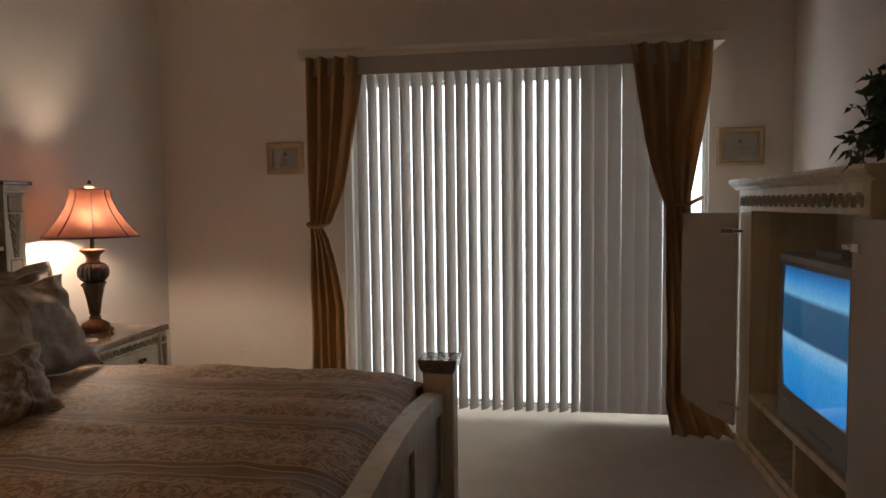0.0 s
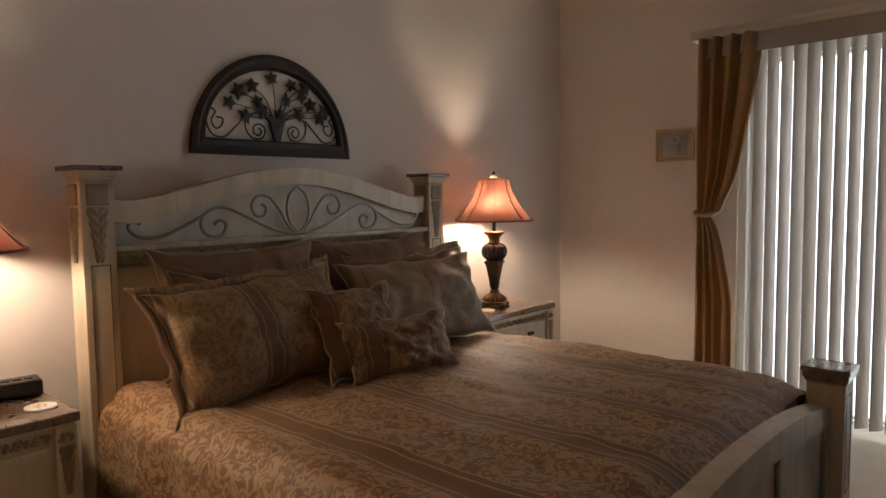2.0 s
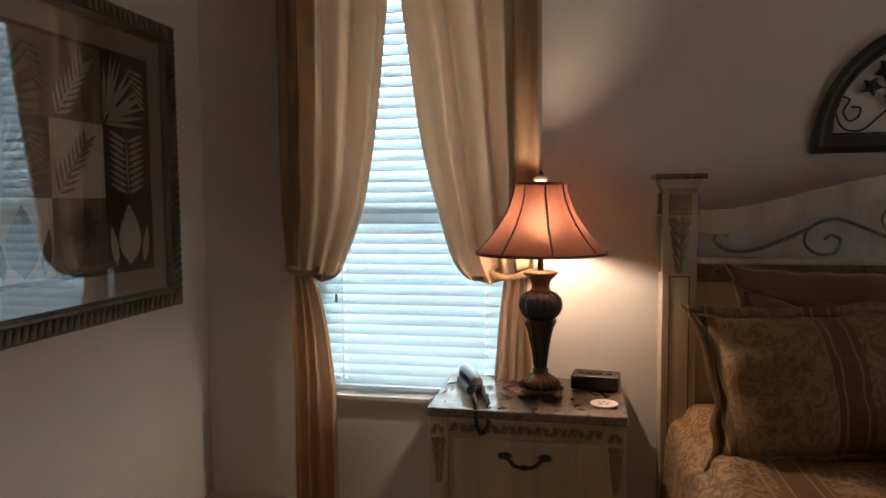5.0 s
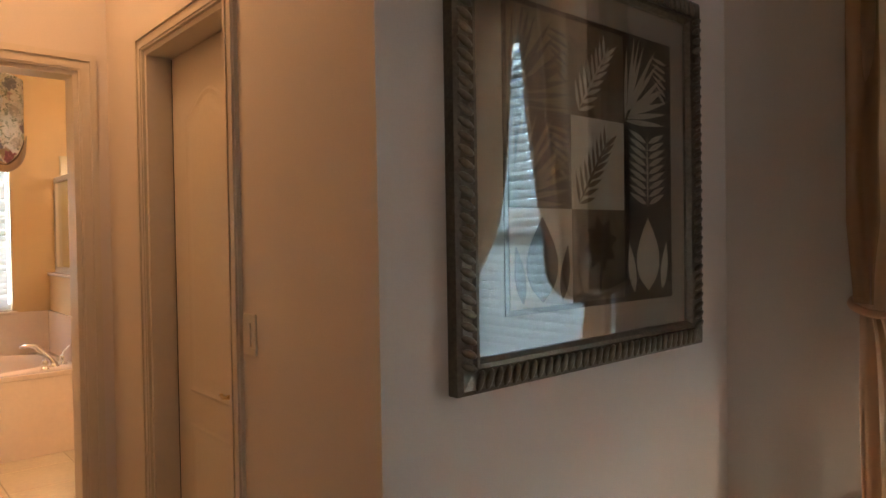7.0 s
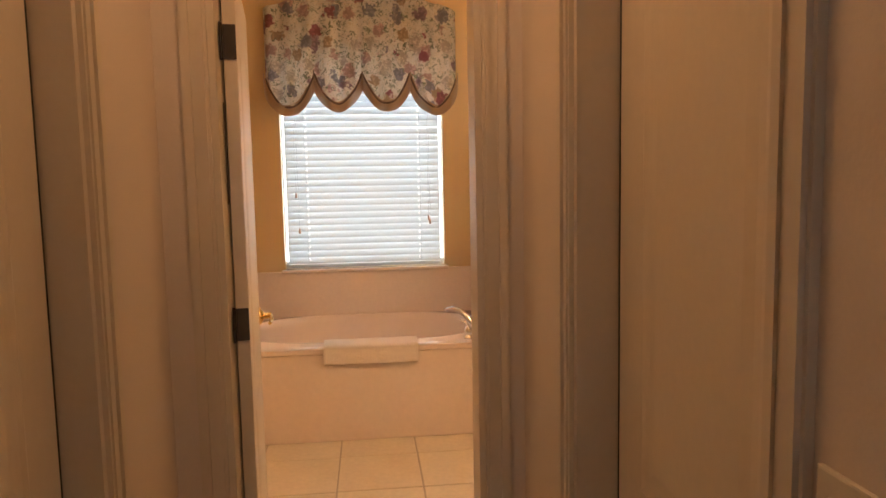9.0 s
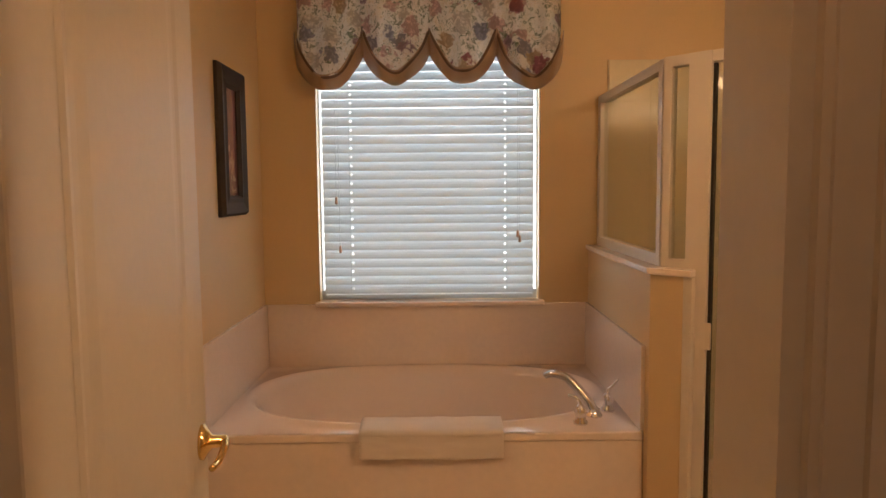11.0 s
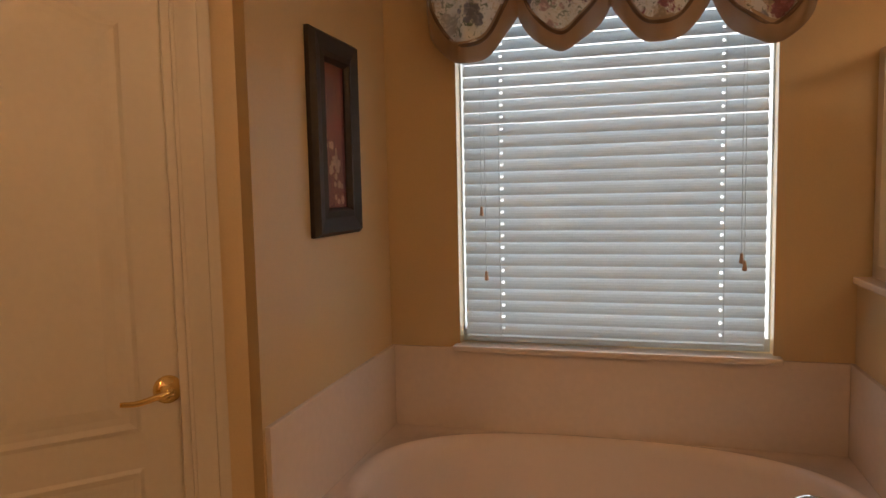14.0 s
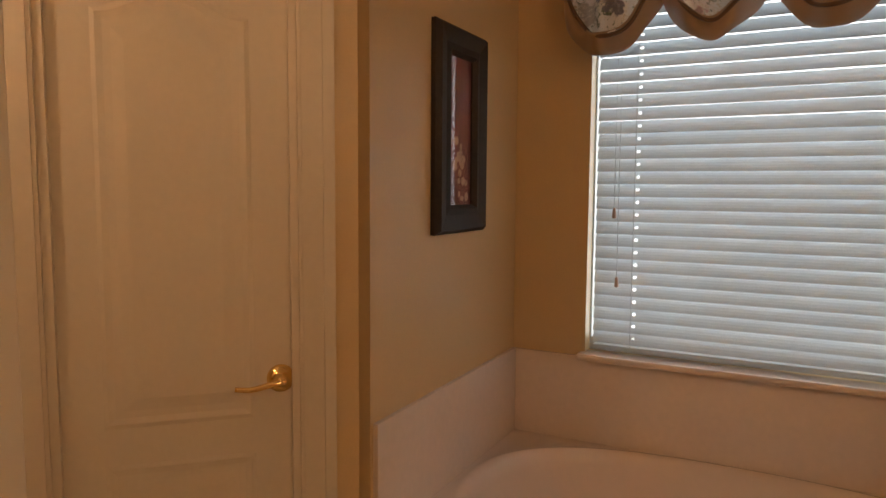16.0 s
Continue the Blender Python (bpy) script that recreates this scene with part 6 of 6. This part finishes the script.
# ---- shower ----
structure("wall_knee", boxes((0.34, 3.72, 0, 0.46, 4.72, 1.105)), PAINT_BATH, "low ochre wall between tub and shower")
K = Matrix.Translation((0.34, 3.72, 0)) @ Matrix.Rotation(radians(-45), 4, "Z")
kd = structure("wall_knee_diagonal", boxes((0.0, 0.0, 0, 0.119, 0.11, 1.105)), PAINT_BATH, "low ochre wall end")
kd.matrix_world = K
cap = structure("knee_wall_cap", bevelled(boxes((0.325, 3.715, 1.105, 0.475, 4.72, 1.128)), 0.005), CULTURED, "cream marble cap on the low wall")
cap2 = structure("knee_wall_cap_end", bevelled(boxes((-0.006, -0.015, 1.105, 0.150, 0.115, 1.1285)), 0.005), CULTURED, "cream marble cap end")
cap2.matrix_world = K
SHOWER_WHITE = material("cream_white_aluminium", (0.70, 0.63, 0.54), 0.35, spots=0.02)
sh = thing("shower_enclosure", "white-framed glass corner shower enclosure with a hinged door", "shower")
T = 1.845
part("side_frame", boxes((0.38, 3.755, 1.128, 0.42, 3.795, T), (0.38, 4.665, 1.128, 0.42, 4.715, T), (0.38, 3.795, T - 0.035, 0.42, 4.665, T), (0.38, 3.795, 1.128, 0.42, 4.665, 1.17)), SHOWER_WHITE, sh, "white aluminium frame")
g = part("side_pane", boxes((0.398, 3.795, 1.17, 0.402, 4.665, T - 0.035)), SHOWER_GLASS, sh, "clear glass side pane")
g.visible_shadow = False


def on_k(ob):
    ob.matrix_basis = K
    return ob


on_k(part("front_frame", boxes((0.022, 0.03, 1.1285, 0.050, 0.07, T), (0.112, 0.025, 1.1285, 0.187, 0.075, T), (0.1505, 0.025, 0.0, 0.187, 0.075, 1.1285), (0.050, 0.03, T - 0.035, 0.112, 0.07, T), (0.050, 0.03, 1.1285, 0.112, 0.07, 1.16), (0.187, 0.03, T - 0.035, 0.88, 0.07, T), (0.86, 0.03, 0.0, 0.90, 0.07, T - 0.035), (0.187, 0.03, 0.06, 0.86, 0.07, 0.10)), SHOWER_WHITE, sh, "white aluminium frame"))
g = on_k(part("narrow_pane", boxes((0.050, 0.048, 1.16, 0.112, 0.052, T - 0.035)), SHOWER_GLASS, sh, "narrow clear pane"))
g.visible_shadow = False
dr = on_k(part("shower_door", boxes((0.197, 0.046, 0.105, 0.855, 0.052, T - 0.04)), SHOWER_GLASS, sh, "clear glass hinged door"))
dr.visible_shadow = False
part("seal_or_gap_shade", boxes((0.1875, 0.040, 0.105, 0.1965, 0.058, T - 0.04)), INK, dr, "dark rubber seal")
part("door_catch", soft((0.172, 0.016, 0.865, 0.206, 0.03, 0.955), w=0.003), SHOWER_WHITE, dr, "white door catch")
trim = on_k(structure("knee_wall_trim", soft((0.1195, -0.002, 0, 0.1500, 0.112, 1.104), w=0.003), PAINT_WHITE, "white trim on the end of the low wall"))
curb = on_k(structure("shower_curb", soft((0.188, 0.0, 0, 0.90, 0.11, 0.06), w=0.006), CULTURED, "low shower curb"))
structure("shower_pan", prism([(0.462, 3.80), (0.560, 3.662), (1.04, 3.18), (1.55, 3.12), (1.55, 4.705), (0.462, 4.705)], 0.0, 0.035, "xy"), CULTURED, "cream shower floor pan")
# assumed end of the shower, kept low and glazed so light gets inside
structure("assumed_shower_end", boxes((0.98, 3.0, 0, 1.66, 3.10, 1.105)), PAINT_BATH, "assumed low ochre wall, glazed above to let light in")
g = part("assumed_return_pane", boxes((0.99, 3.048, 1.105, 1.55, 3.052, T - 0.035)), SHOWER_GLASS, sh, "assumed clear pane letting light into the shower")
g.visible_shadow = False
part("assumed_return_frame", boxes((0.99, 3.03, T - 0.035, 1.55, 3.07, T), (0.97, 3.03, 1.105, 0.99, 3.07, T)), SHOWER_WHITE, sh)
structure("wall_shower_right", boxes((1.55, 3.10, 0, 1.66, 4.72, BATH_C)), TILE_GROUT, "beige tiled shower wall")
structure("shower_back", boxes((0.46, 4.712, 0, 1.55, 4.719, 1.1), (0.425, 4.712, 1.128, 1.55, 4.719, 2.02)), TILE_GROUT, "pale grout between the shower tiles")

# vanity light bars
GLOBE = glow("lit_frosted_globe", (1.0, 0.66, 0.38), GLOBE_GLOW * 0.7)
BRIGHT_GLOBE = glow("lit_added_globe", (1.0, 0.66, 0.38), GLOBE_GLOW * 1.05)


def vanity_light(m, count, globe, label):
    vl = thing("vanity_light", label, "vanity light", m, "vanity lights")
    half_w = 0.105 * count + 0.045
    part("back_plate", soft((0, -half_w, -0.05, 0.03, half_w, 0.05)), CHROME, vl)
    for k in range(count):
        y = 0.21 * (k - (count - 1) / 2)
        gl = part("globe", ball(bmesh.new(), (0.075, y, 0.0), 0.045, 0.045, 0.045, 16, 10), globe, vl, "glowing frosted globe", True)
        part("globe_cup", lathe([(0.025, 0.028), (0.025, 0.05), (0.02, 0.055)], 16), CHROME, gl).matrix_basis = pose(0, y, 0, 0, 90, 0)


vanity_light(pose(-1.85, 2.40, 2.10), 3, GLOBE, "chrome vanity light bar with round frosted globes, lit")
# assumed second bar, never in view: added to light the wall by the tub
vanity_light(pose(1.15, 2.0, 2.10, 0, 0, 90), 5, BRIGHT_GLOBE, "assumed light bar out of view, added to brighten the tub wall")

# hall ceiling light
hl = thing("ceiling_light", "frosted dome ceiling light in the hall, lit", "ceiling light", pose(-0.48, 1.25, CEIL))
part("rim", lathe([(0.16, -0.03), (0.165, -0.02), (0.165, 0.0)], 32), BRASS, hl)
part("dome", lathe([(0.0, -0.10), (0.06, -0.094), (0.11, -0.075), (0.15, -0.03)], 32), glow("lit_frosted_dome", (1.0, 0.55, 0.25), HALL_GLOW), hl, "glowing frosted dome", True)

# ---- floor and wall tiles ----
tile = mesh_from(bevelled(boxes((0.003, 0.003, -0.01, 0.402, 0.402, 0.0)), 0.0025, 1), "tile", TILE)
bf = bpy.data.objects["bath_floor"]
ty = 3.13 - 3 * 0.405
for j in range(7):
    for i in range(10):
        x, y = -0.605 - 3 * 0.405 + 0.405 * i, ty + 0.405 * j
        if -1.90 < x < 1.6 and 1.9 < y < 3.9 and not (y > 3.65 and x > -1.26):
            o = new("tile", tile)
            o.parent = bf
            o.matrix_basis = pose(x, y, -0.0005 * ((i * 7 + j * 3) % 3))
wt = mesh_from(bevelled(boxes((0.001, -0.0025, 0.001, 0.199, 0.0, 0.199)), 0.0008, 1), "tile", WALL_TILE)
sb = bpy.data.objects["shower_back"]
for i in range(6):
    for j in range(10):
        x, z = 0.43 + 0.2 * i, 0.02 + 0.2 * j
        if x + 0.2 < 1.56 and not (x < 0.45 and z < 1.0):
            o = new("tile", wt)
            o.parent = sb
            o.matrix_basis = pose(x, 4.7115, z)
sr = bpy.data.objects["wall_shower_right"]
for i in range(8):
    for j in range(10):
        o = new("tile", wt)
        o.parent = sr
        o.matrix_basis = pose(1.5495, 4.708 - 0.2 * i, 0.04 + 0.2 * j, 0, 0, -90)
